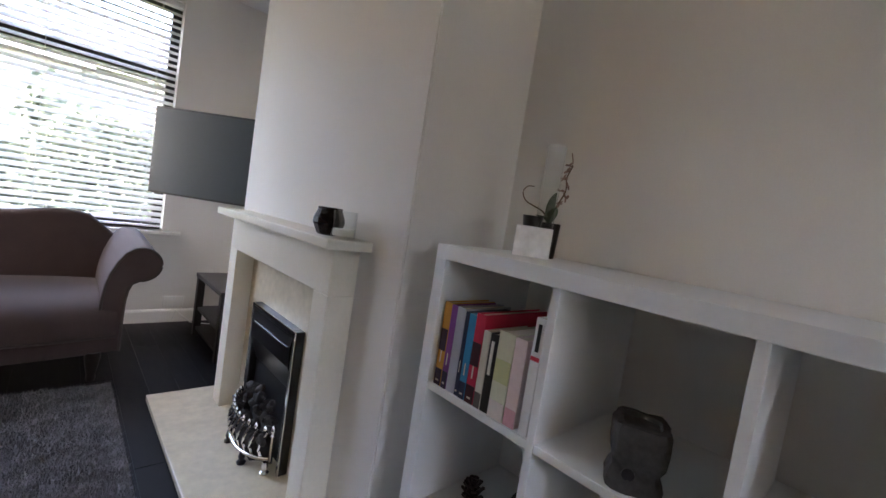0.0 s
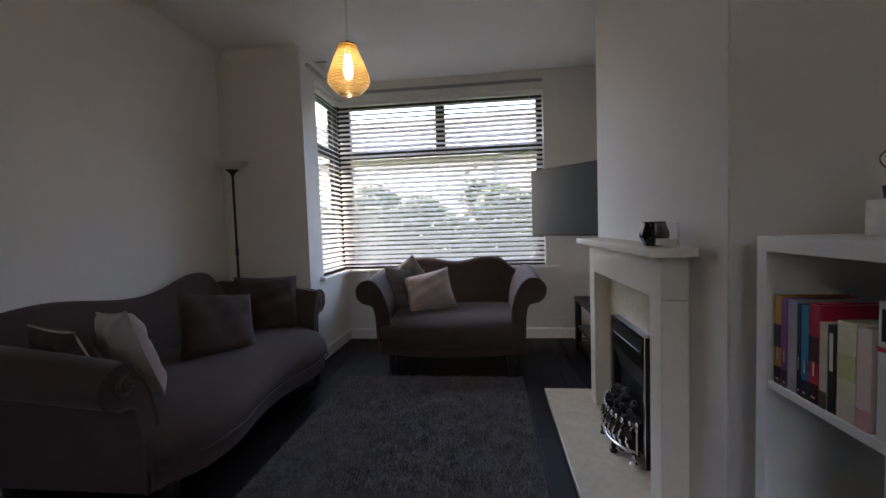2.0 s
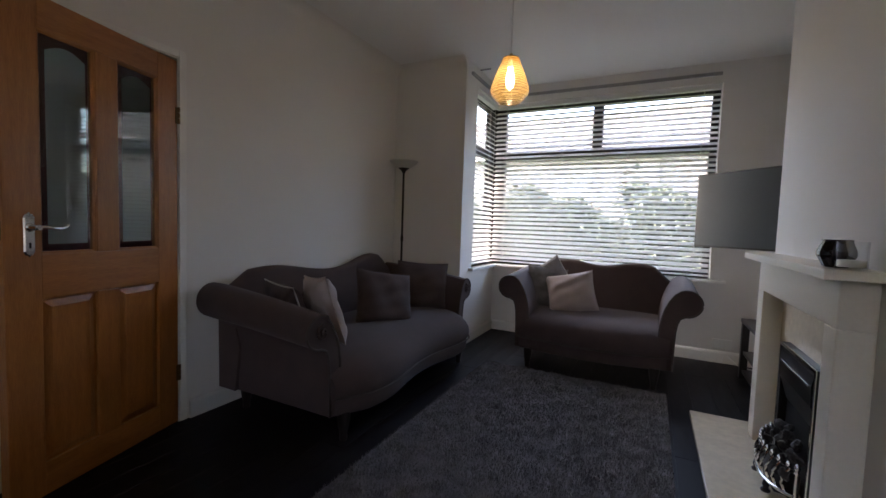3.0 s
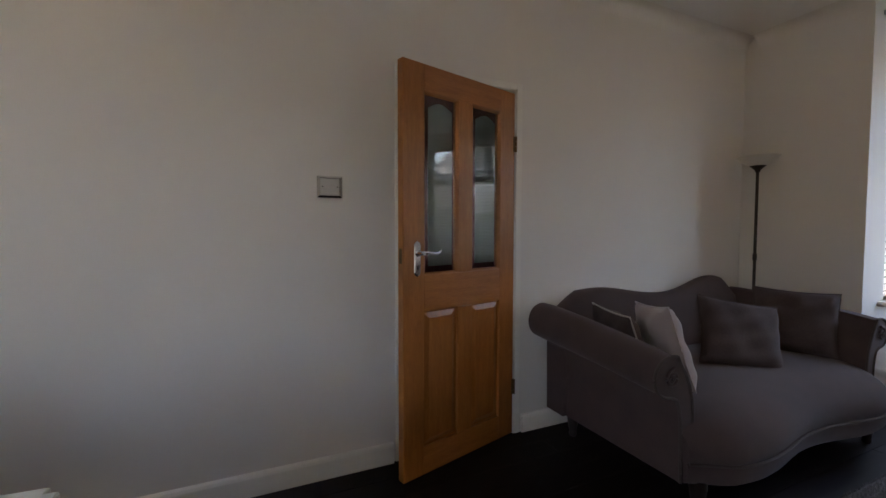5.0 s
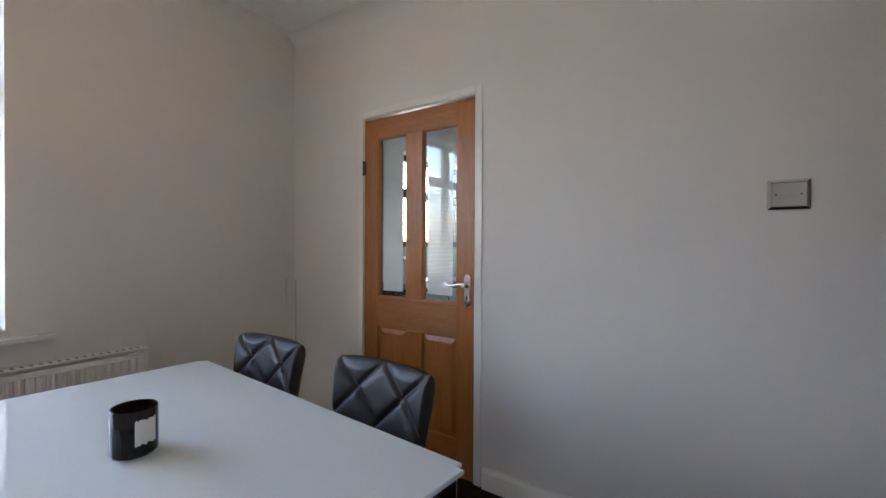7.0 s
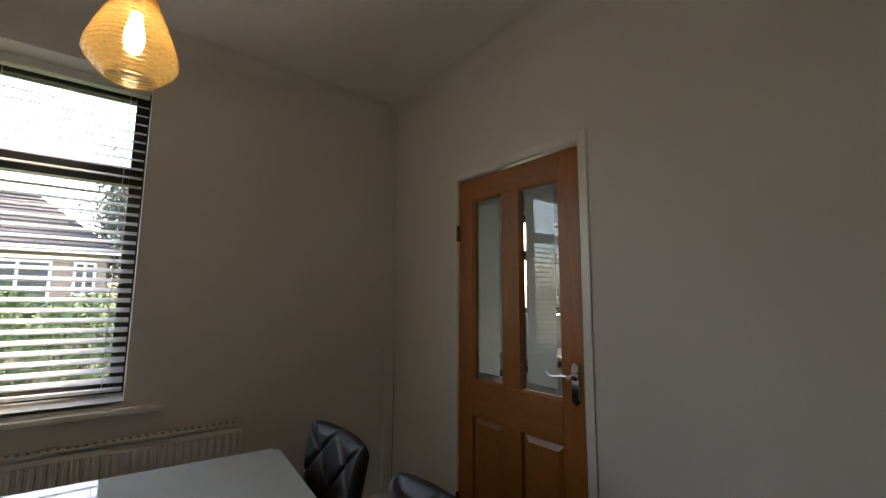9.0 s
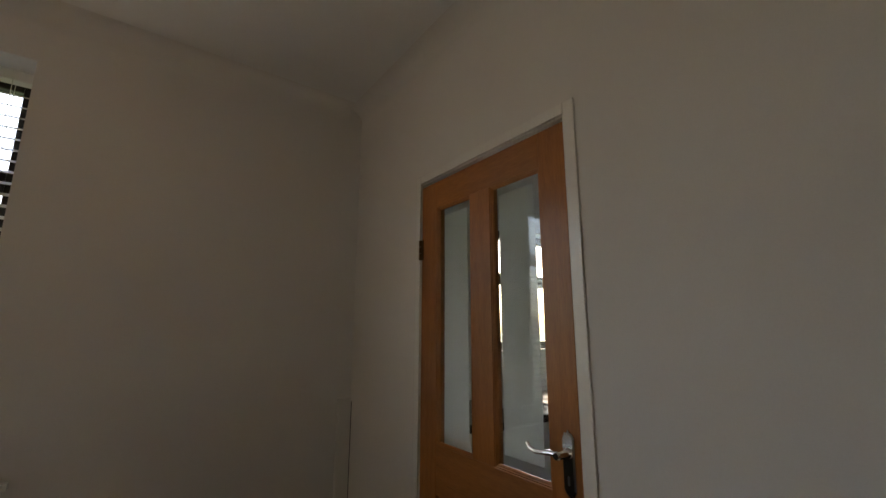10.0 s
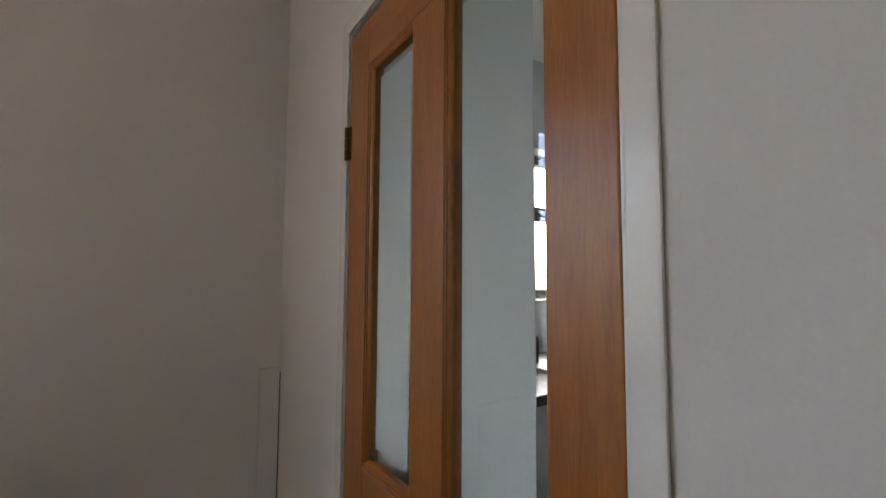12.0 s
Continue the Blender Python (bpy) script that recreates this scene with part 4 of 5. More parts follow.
# ---- bookcase in the alcove ----
BX0, BX1, BY0, BY1, BH = 0.945, 1.335, -0.293, 1.135, 1.104
EB, IB = 0.0385, 0.019     # outer boards, inner boards
bc = thing("bookcase", "white cube bookcase, four cells wide and three high", "bookcase", pose(0, 0, 0))
part("top_board", boxes((BX0, BX1, BY0, BY1, BH - EB, BH), bev=0.002), SHELFW, bc)
part("bottom_board", boxes((BX0, BX1, BY0, BY1, 0, EB), bev=0.002), SHELFW, bc)
part("side_board", boxes((BX0, BX1, BY1 - EB, BY1, EB, BH - EB), bev=0.002), SHELFW, bc)
part("side_board", boxes((BX0, BX1, BY0, BY0 + EB, EB, BH - EB), bev=0.002), SHELFW, bc)
CW = (BY1 - BY0 - 2 * EB - 3 * IB) / 4
CH = (BH - 2 * EB - 2 * IB) / 3
SH = [EB + CH * (i + 1) + IB * i for i in range(2)]
DV = [BY1 - EB - CW * (i + 1) - IB * i for i in range(3)]
for y in DV:
    part("upright", boxes((BX0 + 0.002, BX1, y - IB, y, EB, BH - EB), bev=0.0015), SHELFW, bc)
ends = [BY1 - EB] + [q for y in DV for q in (y, y - IB)] + [BY0 + EB]
for z in SH:
    for a, b in zip(ends[::2], ends[1::2]):
        part("shelf", boxes((BX0 + 0.004, BX1, b, a, z, z + IB), bev=0.0015), SHELFW, bc)
TOPZ, MIDZ = SH[1] + IB, SH[0] + IB

PAGE = surface("book_pages", (0.62, 0.58, 0.48), 0.9, var=0.12, scale=3, fine=300, bump=0.3, stretch=(1, 40, 1))


def book(y, w, d, h, colours, label, lean=0.0):
    """A book upright in the cell, spine to the room: cover, pages and spine bands."""
    base = colours[0]
    mats = []
    for c in colours:
        mats.append(surface("book_cover", c, 0.35, var=0.06, scale=20, bump=0.03))
    b = thing("book", label, "book", pose(BX0 + 0.012, y, TOPZ, lean, 0, 0), "books on the shelf")
    bm = boxes((0, 0.004, 0, w, 0, h), (0.004, d, 0, 0.003, 0, h), (0.004, d, w - 0.003, w, 0, h), bev=0.0008)
    cover = part("cover", bm, mats[0], b)
    part("page_block", boxes((0.004, d - 0.004, 0.003, w - 0.003, 0.004, h - 0.004)), PAGE, b, "cream page edges")
    for k, mt in enumerate(mats[1:]):
        z0, z1 = ((0.0, 0.2), (0.42, 0.68), (0.8, 0.97))[k % 3]
        part("spine_band", boxes((-0.0008, 0.0004, 0.001, w - 0.001, z0 * h, z1 * h)), mt, cover)
    return b


YB = 1.086
rows = [
    (0.026, 0.17, 0.222, [(0.55, 0.26, 0.03), (0.03, 0.015, 0.03), (0.03, 0.015, 0.03)], "orange paperback with dark bands on its spine"),
    (0.020, 0.17, 0.220, [(0.20, 0.05, 0.24), (0.03, 0.02, 0.05)], "purple spined paperback with a dark foot"),
    (0.029, 0.18, 0.220, [(0.36, 0.37, 0.42)], "silver-grey hardback on the shelf"),
    (0.012, 0.16, 0.216, [(0.02, 0.03, 0.07)], "slim dark blue paperback on the shelf"),
    (0.022, 0.16, 0.214, [(0.02, 0.24, 0.46), (0.02, 0.03, 0.06)], "bright blue paperback with a dark foot"),
    (0.029, 0.26, 0.222, [(0.48, 0.02, 0.05), (0.05, 0.01, 0.015), (0.04, 0.01, 0.015)], "large red hardback with dark bands"),
    (0.021, 0.17, 0.188, [(0.58, 0.53, 0.43), (0.10, 0.08, 0.07)], "short cream spined paperback book"),
    (0.023, 0.17, 0.188, [(0.018, 0.016, 0.016)], "black paperback with a pale title"),
    (0.045, 0.18, 0.202, [(0.60, 0.60, 0.44), (0.62, 0.55, 0.50), (0.50, 0.53, 0.27)], "pale green and cream hardback"),
    (0.032, 0.18, 0.200, [(0.66, 0.53, 0.52), (0.58, 0.30, 0.33)], "blush pink paperback with rose bands"),
    (0.023, 0.20, 0.258, [(0.74, 0.74, 0.73), (0.72, 0.72, 0.72)], "tall white hardback with a thin red band"),
]
for w, d, h, cols, lab in rows:
    YB -= w + (0.012 if h > 0.25 else 0.0012)
    bk = book(YB, w, d, h, cols, lab)
    if h > 0.25:
        RED = surface("red_spine_line", (0.6, 0.03, 0.05), 0.4, var=0.05, bump=0)
        part("spine_line", boxes((-0.0016, 0.0, 0.001, w - 0.001, 0.165, 0.174)), RED, bk)
        part("title_bar", boxes((-0.0016, 0.0, 0.007, 0.015, 0.185, 0.245)), IRON, bk)
    if "black paper" not in lab and sum(cols[0]) < 0.9:
        part("title_bar", boxes((-0.0014, 0.0, w * 0.44, w * 0.56, h * 0.28, h * 0.42)), PAGE, bk)
        part("imprint", boxes((-0.0014, 0.0, w * 0.3, w * 0.7, h * 0.05, h * 0.07)), PAGE, bk)
    if "pale title" in lab:
        part("title_bar", boxes((-0.0014, 0.0, 0.009, 0.017, 0.09, 0.17)), WAX, bk)

# stone burner, ornament, planter
STONE = surface("dark_rough_stone", (0.05, 0.048, 0.046), 0.9, var=0.4, scale=18, fine=90, bump=0.7, depth=0.004)
sb = thing("stone_candle_holder", "rough dark stone candle holder on the shelf", "candle holder", pose(1.015, 0.58, TOPZ, 0, 0, 24))


def rough(bm, k, s):
    for q in bm.verts:
        q.co += q.normal * k * noise.noise(q.co * s)
    return bm


def stone_ring(hx, hy, z, n=28):
    pts = []
    for i in range(n):
        a = 6.28319 * i / n
        c, q = math.cos(a), math.sin(a)
        r = (abs(c) ** 5 + abs(q) ** 5) ** -0.2
        pts.append((hx * r * c, hy * r * q, z))
    return pts


bm = loft([stone_ring(*r) for r in ((0.050, 0.046, 0), (0.054, 0.05, 0.006), (0.052, 0.048, 0.02), (0.044, 0.041, 0.032), (0.043, 0.040, 0.042), (0.050, 0.046, 0.058), (0.054, 0.050, 0.085),
                                     (0.053, 0.050, 0.112), (0.049, 0.046, 0.120), (0.036, 0.034, 0.121), (0.034, 0.032, 0.112))])
bm.normal_update()
part("body", rough(bm, 0.006, 45), STONE, sb, smooth=True)
# The stone is not pierced: a black disc draws the opening's shade.
part("vent_shade", lathe([(0.011, 0), (0.011, 0.004), (0.001, 0.004)], 14), IRON, sb, "dark disc for the shaded burner opening", m=pose(-0.046, 0.012, 0.036, 0, -90, 0))
pc = thing("pine_cone", "dark pine cone ornament on the lower shelf", "ornament", pose(1.08, 0.99, MIDZ))
for i in range(40):
    f = i / 40
    a, z, r = i * 2.399, 0.008 + 0.075 * f, 0.034 * math.sin(math.pi * (0.15 + 0.8 * f))
    part("scale", loft([[(-0.004, -0.006, 0), (0.004, -0.006, 0), (0.004, 0.006, 0), (-0.004, 0.006, 0)], [(r + 0.004, -0.009, 0.008), (r + 0.009, -0.004, 0.006), (r + 0.009, 0.004, 0.006), (r + 0.004, 0.009, 0.008)]]), DARKW, pc, m=pose(0, 0, z, 0, -20 - 30 * f, math.degrees(a)))
part("core", lathe([(0.012, 0), (0.02, 0.02), (0.016, 0.06), (0.004, 0.085)], 12), DARKW, pc)
tr = thing("metal_tray", "dark curved dish standing in the lower cell", "dish", pose(1.22, 0.84, MIDZ))
part("dish", lathe([(0.03, 0), (0.06, 0.004), (0.09, 0.02), (0.10, 0.036), (0.096, 0.036), (0.086, 0.022), (0.056, 0.008), (0.02, 0.006)], 28), IRON, tr, smooth=True)

LEAF = surface("dark_waxy_leaf", (0.035, 0.062, 0.026), 0.35, var=0.3, scale=20, bump=0.1)
STEM = surface("brown_stem", (0.13, 0.08, 0.045), 0.7, var=0.3, bump=0.1)
PETAL = surface("faded_orchid_petal", (0.27, 0.17, 0.14), 0.7, var=0.2, scale=40, bump=0.1)
PLY = (1.161, 0.993)
pl = thing("marble_planter", "white veined marble cube planter on the bookcase", "planter", pose(PLY[0], PLY[1], BH, 0, 0, -54))
part("trough", boxes((-0.049, 0.049, -0.049, 0.049, 0, 0.082), bev=0.003), WMARBLE, pl)
part("inner_pot", lathe([(0.025, 0.083), (0.029, 0.112), (0.027, 0.112), (0.023, 0.088)], 20, cx=-0.008, cy=0.008), BLACKP, pl, "black plastic pot", smooth=True)
vs = thing("black_pot", "small matt black pot behind the marble planter", "pot", pose(PLY[0] + 0.066, PLY[1] - 0.006, BH))
part("pot", lathe([(0.022, 0), (0.024, 0.004), (0.028, 0.10), (0.0255, 0.10), (0.021, 0.01)], 24), BLACKP, vs, smooth=True)
gv = thing("glass_cylinder", "slim clear glass cylinder standing in the planter", "vase", pose(PLY[0] + 0.012, PLY[1] - 0.022, BH + 0.083))
part("wall", lathe([(0.022, 0), (0.025, 0.004), (0.025, 0.225), (0.0233, 0.225), (0.0233, 0.006)], 32), VASEG, gv, smooth=True)


def leaf_blade(L, w, droop):
    secs = []
    for i in range(9):
        f = i / 8
        ww = w * math.sin(math.pi * (0.08 + 0.9 * f)) ** 0.7
        x, z = L * f, droop * f * f
        secs.append([(x, -ww, z + 0.25 * ww), (x, 0, z), (x, ww, z + 0.25 * ww), (x, 0, z - 0.002)])
    return loft(secs)


orch = thing("orchid", "leggy orchid with arching stems and faded flowers", "plant", pose(PLY[0] + 0.05, PLY[1] - 0.01, BH + 0.098, 0, 0, 30))
for a, L, w, dr, tip in ((250, 0.088, 0.031, 0.004, 82), (140, 0.055, 0.012, -0.02, 38), (20, 0.06, 0.013, -0.012, 34), (200, 0.06, 0.015, -0.02, 62)):
    part("leaf", leaf_blade(L, w, dr), LEAF, orch, "", True, pose(0, 0, 0, 0, -tip, a))
stems = ([(0, 0, 0), (0, 0.02, 0.03), (-0.005, 0.045, 0.042), (-0.01, 0.072, 0.055), (-0.012, 0.084, 0.078), (-0.01, 0.074, 0.096), (-0.01, 0.055, 0.098)],
         [(0, 0, 0), (0.012, -0.012, 0.05), (0.004, -0.03, 0.095), (0.018, -0.027, 0.135), (0.010, -0.037, 0.17), (0.016, -0.03, 0.205)])


def smooth_line(points, k=5):
    """Rounds a line of points off (Catmull-Rom)."""
    p = [Vector(q) for q in points]
    p = [p[0] * 2 - p[1]] + p + [p[-1] * 2 - p[-2]]
    out = []
    for a, b, c, d in zip(p, p[1:], p[2:], p[3:]):
        for i in range(k):
            f = i / k
            out.append(0.5 * (2 * b + (c - a) * f + (2 * a - 5 * b + 4 * c - d) * f * f + (3 * b - a - 3 * c + d) * f ** 3))
    return out + [p[-2]]


for s_ in stems:
    part("stem", tube(smooth_line(s_), 0.0024, 8, r1=0.0014), STEM, orch, smooth=True)
rf = random.Random(8)
for k in range(7):
    base = Vector((0.010, -0.028, 0.06)) + Vector((rf.uniform(-.008, .008), rf.uniform(-.008, .01), 0.018 * k))
    fl_ = part("flower", leaf_blade(0.016, 0.006, 0.003), PETAL, orch, "", True, pose(*base, rf.uniform(-40, 40), rf.uniform(-60, 30), rf.uniform(0, 360)))
    for j in range(3):
        part("petal", leaf_blade(0.014, 0.006, 0.002), PETAL, fl_, "", True, pose(0, 0, 0, rf.uniform(-30, 30), rf.uniform(-50, 50), 90 * (j + 1)))

# ---- dining end ----
tb = thing("dining_table", "white glass topped dining table on chrome legs", "table", pose(-0.597, -1.288, 0, 0, 0, -4))
TX0, TX1, TY0, TY1, TZ = -0.45, 0.45, -0.715, 0.715, 0.705
bm = boxes((TX0, TX1, TY0, TY1, TZ - 0.012, TZ))
bmesh.ops.bevel(bm, geom=[e for e in bm.edges if abs(e.verts[0].co.z - e.verts[1].co.z) > 0.005], offset=0.022, segments=6, affect="EDGES")
bmesh.ops.bevel(bm, geom=[e for e in bm.edges if abs(e.verts[0].co.z - e.verts[1].co.z) < 0.001], offset=0.002, segments=2, affect="EDGES")
part("tabletop", bm, TABLEG, tb, "glossy white painted glass")
part("apron", boxes((TX0 + 0.03, TX1 - 0.03, TY0 + 0.03, TY0 + 0.055, TZ - 0.075, TZ - 0.012), (TX0 + 0.03, TX1 - 0.03, TY1 - 0.055, TY1 - 0.03, TZ - 0.075, TZ - 0.012),
                    (TX0 + 0.03, TX0 + 0.055, TY0 + 0.055, TY1 - 0.055, TZ - 0.075, TZ - 0.012), (TX1 - 0.055, TX1 - 0.03, TY0 + 0.055, TY1 - 0.055, TZ - 0.075, TZ - 0.012)), BLACKP, tb, "black under-frame")
for x in (TX0 + 0.05, TX1 - 0.05):
    for y in (TY0 + 0.05, TY1 - 0.05):
        part("leg", boxes((x - 0.03, x + 0.03, y - 0.03, y + 0.03, 0, TZ - 0.012), bev=0.004), CHROME, tb, "square chrome leg")

jc = thing("jar_candle", "large black glass jar candle with a pale torn label", "candle", pose(-0.58, -1.262, TZ))
SMOKEJ = surface("smoked_black_glass", (0.012, 0.009, 0.009), 0.22, var=0.2, bump=0, spec=0.3)
part("jar", lathe([(0.046, 0), (0.05, 0.005), (0.05, 0.075), (0.001, 0.074)], 36), SMOKEJ, jc, smooth=True)
JRIM = surface("smoked_brown_glass", (0.035, 0.02, 0.016), 0.2, var=0.3, scale=20, bump=0, spec=0.35)
part("jar_rim", lathe([(0.05, 0.0755), (0.05, 0.112), (0.0485, 0.1135), (0.047, 0.112), (0.046, 0.076)], 36), JRIM, jc, "translucent smoky brown rim", smooth=True)
n = 14
arc = [radians(72 + 56 * i / n) for i in range(n + 1)]
edge = random.Random(4)
prof_l = [[(0.0502 * math.cos(a), 0.0502 * math.sin(a), 0.032 + edge.uniform(-.004, .004)), (0.0508 * math.cos(a), 0.0508 * math.sin(a), 0.032 + edge.uniform(-.004, .004)),
           (0.0508 * math.cos(a), 0.0508 * math.sin(a), 0.088 + edge.uniform(-.005, .005)), (0.0502 * math.cos(a), 0.0502 * math.sin(a), 0.088 + edge.uniform(-.005, .005))] for a in arc]
part("torn_label", loft(prof_l), WAX, jc, "pale torn paper label")


def quilted_chair(name, m, label):
    """A padded chair with a low diamond-quilted back; the seat faces -y."""
    c = thing(name, label, "chair", m, "dining chairs")

    def pad(w0, w1, h, t):
        bm = bmesh.new()
        nx, nz = 84, 80
        grid = {}
        for sgn in (-1, 1):
            for j in range(nz + 1):
                for i in range(nx + 1):
                    a, b = -1 + 2 * i / nx, j / nz
                    wd = w0 + (w1 - w0) * b
                    edge_ = min(1 - abs(a), b, 1 - b)
                    fat = min(1, max(0, edge_) / 0.10) ** 0.5
                    u, q = (a * 1.05 + b * 2.0), (a * 1.05 - b * 2.0)
                    c1, c2 = abs((u + 0.5) % 1.0 - 0.5), abs((q + 0.5) % 1.0 - 0.5)
                    groove = (1 - 0.7 * math.exp(-(c1 / 0.05) ** 2)) * (1 - 0.7 * math.exp(-(c2 / 0.05) ** 2)) * (0.72 + 0.28 * min(1, min(c1, c2) / 0.22) ** 0.7)
                    rnd = 1 - 0.09 * (max(0, b - 0.86) / 0.14) ** 2
                    th = t / 2 * fat * (0.45 + 0.55 * groove if sgn < 0 else 0.8)
                    grid[sgn, i, j] = bm.verts.new((a * wd / 2 * rnd, sgn * th + 0.10 * (a * a) * -0.25 + 0.02, b * h * (1 - 0.03 * abs(a) ** 4 * b)))
        for sgn in (-1, 1):
            for j in range(nz):
                for i in range(nx):
                    f = (grid[sgn, i, j], grid[sgn, i + 1, j], grid[sgn, i + 1, j + 1], grid[sgn, i, j + 1])
                    bm.faces.new(f if sgn < 0 else f[::-1])
        bmesh.ops.remove_doubles(bm, verts=bm.verts, dist=0.0006)
        return bm

    part("backrest", pad(0.38, 0.455, 0.42, 0.065), LEATHER, c, "black diamond-quilted leatherette", True, pose(0, 0.17, 0.408, -9))
    bm = boxes((-0.2, 0.2, -0.22, 0.19, 0.40, 0.47), bev=0.028)
    part("seat", bm, LEATHER, c, "black leatherette seat", True)
    for x in (-0.16, 0.16):
        for y in (-0.17, 0.15):
            part("leg", tube([(x, y, 0.405), (x * 1.12, y * 1.15, 0.0)], 0.014, 10, r1=0.010), CHROME, c, "slim chrome leg", True)
    return c


chair = quilted_chair("dining_chair", pose(-0.99, -1.02, 0, 0, 0, 90), "black diamond-quilted dining chair tucked at the table")
copy_thing(chair, pose(-1.0, -1.675, 0, 0, 0, 92))
copy_thing(chair, pose(-0.27, -1.4, 0, 0, 0, -90))

# radiator under the dining window
rd = thing("radiator", "white ribbed panel radiator under the dining window", "radiator", pose(0, YS, 0))
RX0_, RX1_ = -1.07, 0.95
part("panel", boxes((RX0_, RX1_, 0.035, 0.05, 0.13, 0.69), bev=0.004), RADW, rd)
part("rear_panel", boxes((RX0_, RX1_, 0.08, 0.09, 0.13, 0.675), bev=0.003), RADW, rd)
x = RX0_ + 0.03
flute = loft([[(-0.013, 0.089, z), (-0.006, 0.0945, z), (0.006, 0.0945, z), (0.013, 0.089, z)] for z in (0.16, 0.65)])
f0 = part("flute", flute, RADW, rd, m=pose(x, 0, 0))
while x < RX1_ - 0.06:
    x += 0.0335
    o = new("flute", f0.data)
    o.parent = rd
    o.matrix_basis = pose(x, 0, 0)
grille = part("top_grille", boxes((RX0_, RX1_, 0.03, 0.095, 0.685, 0.695), bev=0.003), RADW, rd)
# The grille is uncut: grey strips on top carry the slots' shade as colour.
slot = part("slot", boxes((-0.006, 0.006, 0.05, 0.076, 0.694, 0.6965)), SLOTG, grille, "grey strip for a shaded grille slot", m=pose(RX0_ + 0.04, 0, 0))
x = RX0_ + 0.04
while x < RX1_ - 0.06:
    x += 0.03
    o = new("slot", slot.data)
    o.parent = grille
    o.matrix_basis = pose(x, 0, 0)
for x in (RX0_ + 0.25, RX1_ - 0.25):
    part("bracket", boxes((x - 0.02, x + 0.02, 0, 0.035, 0.2, 0.6)), RADW, rd)
for x in (RX0_ - 0.04, RX1_ + 0.04):
    part("valve_pipe", tube([(x, 0.06, 0), (x, 0.06, 0.15), (x + (0.05 if x < 0 else -0.05), 0.06, 0.16)], 0.008, 8), GLOSS, rd, smooth=True)

# boxed pipe in the corner and wall plate
bp = solid("trim_pipe_boxing", boxes((XW + 0.004, XW + 0.075, YS, YS + 0.022, 0.106, 0.99), bev=0.003), WALL, "painted boxing over a corner pipe", "boxing")
wp = thing("wall_plate", "brushed metal thermostat plate on the wall", "thermostat", pose(XW, 0.125, 1.40))
part("plate", loft([[(x, y * u, z * v) for y, z in ((-1, -1), (1, -1), (1, 1), (-1, 1))] for x, u, v in ((0, 0.058, 0.051), (0.004, 0.058, 0.051), (0.013, 0.047, 0.042), (0.010, 0.044, 0.039))]), CHROME, wp, "polished chrome bevelled frame")
part("dial_cover", boxes((0.004, 0.0125, -0.0435, 0.0435, -0.0385, 0.0385), bev=0.002), PLATEG, wp, "brushed grey inset cover")
part("slot", boxes((0.012, 0.0165, -0.022, 0.022, -0.008, 0.004), bev=0.0015), BRUSHED, wp)
for y in (-0.034, 0.034):
    part("screw", tube([(0.0115, y, 0), (0.0145, y, 0)], 0.003, 8), IRON, wp)
# Thin black strip added for the shade in the gap by the boxing.
ck = solid("trim_gap_shade_strip", boxes((XW + 0.0005, XW + 0.0035, YS + 0.003, YS + 0.02, 0.11, 0.97)), IRON, "dark strip for the shade in the gap beside the pipe boxing", "gap")

# ---- kitchen beyond the second door ----
KX0, KY0, KY1 = -4.75, YS, 0.28
KWALL = surface("pale_kitchen_paint", (0.76, 0.78, 0.78), 0.7, var=0.03, bump=0.1, depth=0.001)
KWIN = (-4.35, -3.1, 1.2, 2.11)
solid("wall_kitchen_south", boxes((KX0, KWIN[0], KY0 - 0.3, KY0, 0, H), (KWIN[0], KWIN[1], KY0 - 0.3, KY0, 0, KWIN[2]), (KWIN[0], KWIN[1], KY0 - 0.3, KY0, KWIN[3], H),
                                  (KWIN[1], XW - 0.1, KY0 - 0.3, KY0, 0, H)), KWALL, "pale painted kitchen wall", "wall")
solid("wall_kitchen_west", boxes((KX0 - 0.2, KX0, KY0 - 0.3, KY1 + 0.1, 0, H)), KWALL, "pale painted kitchen wall", "wall")
solid("wall_kitchen_north", boxes((KX0, XW - 0.1, KY1, KY1 + 0.1, 0, H)), KWALL, "painted wall between kitchen and hall", "wall")
solid("ceiling_kitchen", boxes((KX0 - 0.2, XW - 0.1, KY0 - 0.3, KY1 + 0.1, H, H + 0.1)), CEIL, "white kitchen ceiling", "ceiling")
solid("floor_kitchen", boxes((KX0 - 0.2, XW - 0.1, KY0 - 0.3, KY1 + 0.1, -0.1, -0.004)), surface("grey_vinyl", (0.2, 0.2, 0.2), 0.4, var=0.15), "grey kitchen floor", "floor")
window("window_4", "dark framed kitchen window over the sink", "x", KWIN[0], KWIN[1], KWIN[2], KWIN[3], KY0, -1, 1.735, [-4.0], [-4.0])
solid("window_sill_kitchen", boxes((KWIN[0], KWIN[1], KY0 - 0.1, KY0 + 0.02, KWIN[2] - 0.02, KWIN[2] + 0.004)), GLOSS, "white kitchen window board", "window sill")
KUNIT = surface("white_kitchen_door", (0.72, 0.73, 0.73), 0.3, var=0.03, bump=0)
KTOP = surface("black_worktop", (0.03, 0.03, 0.032), 0.25, var=0.4, scale=60, fine=200, bump=0)
x = KX0 + 0.02
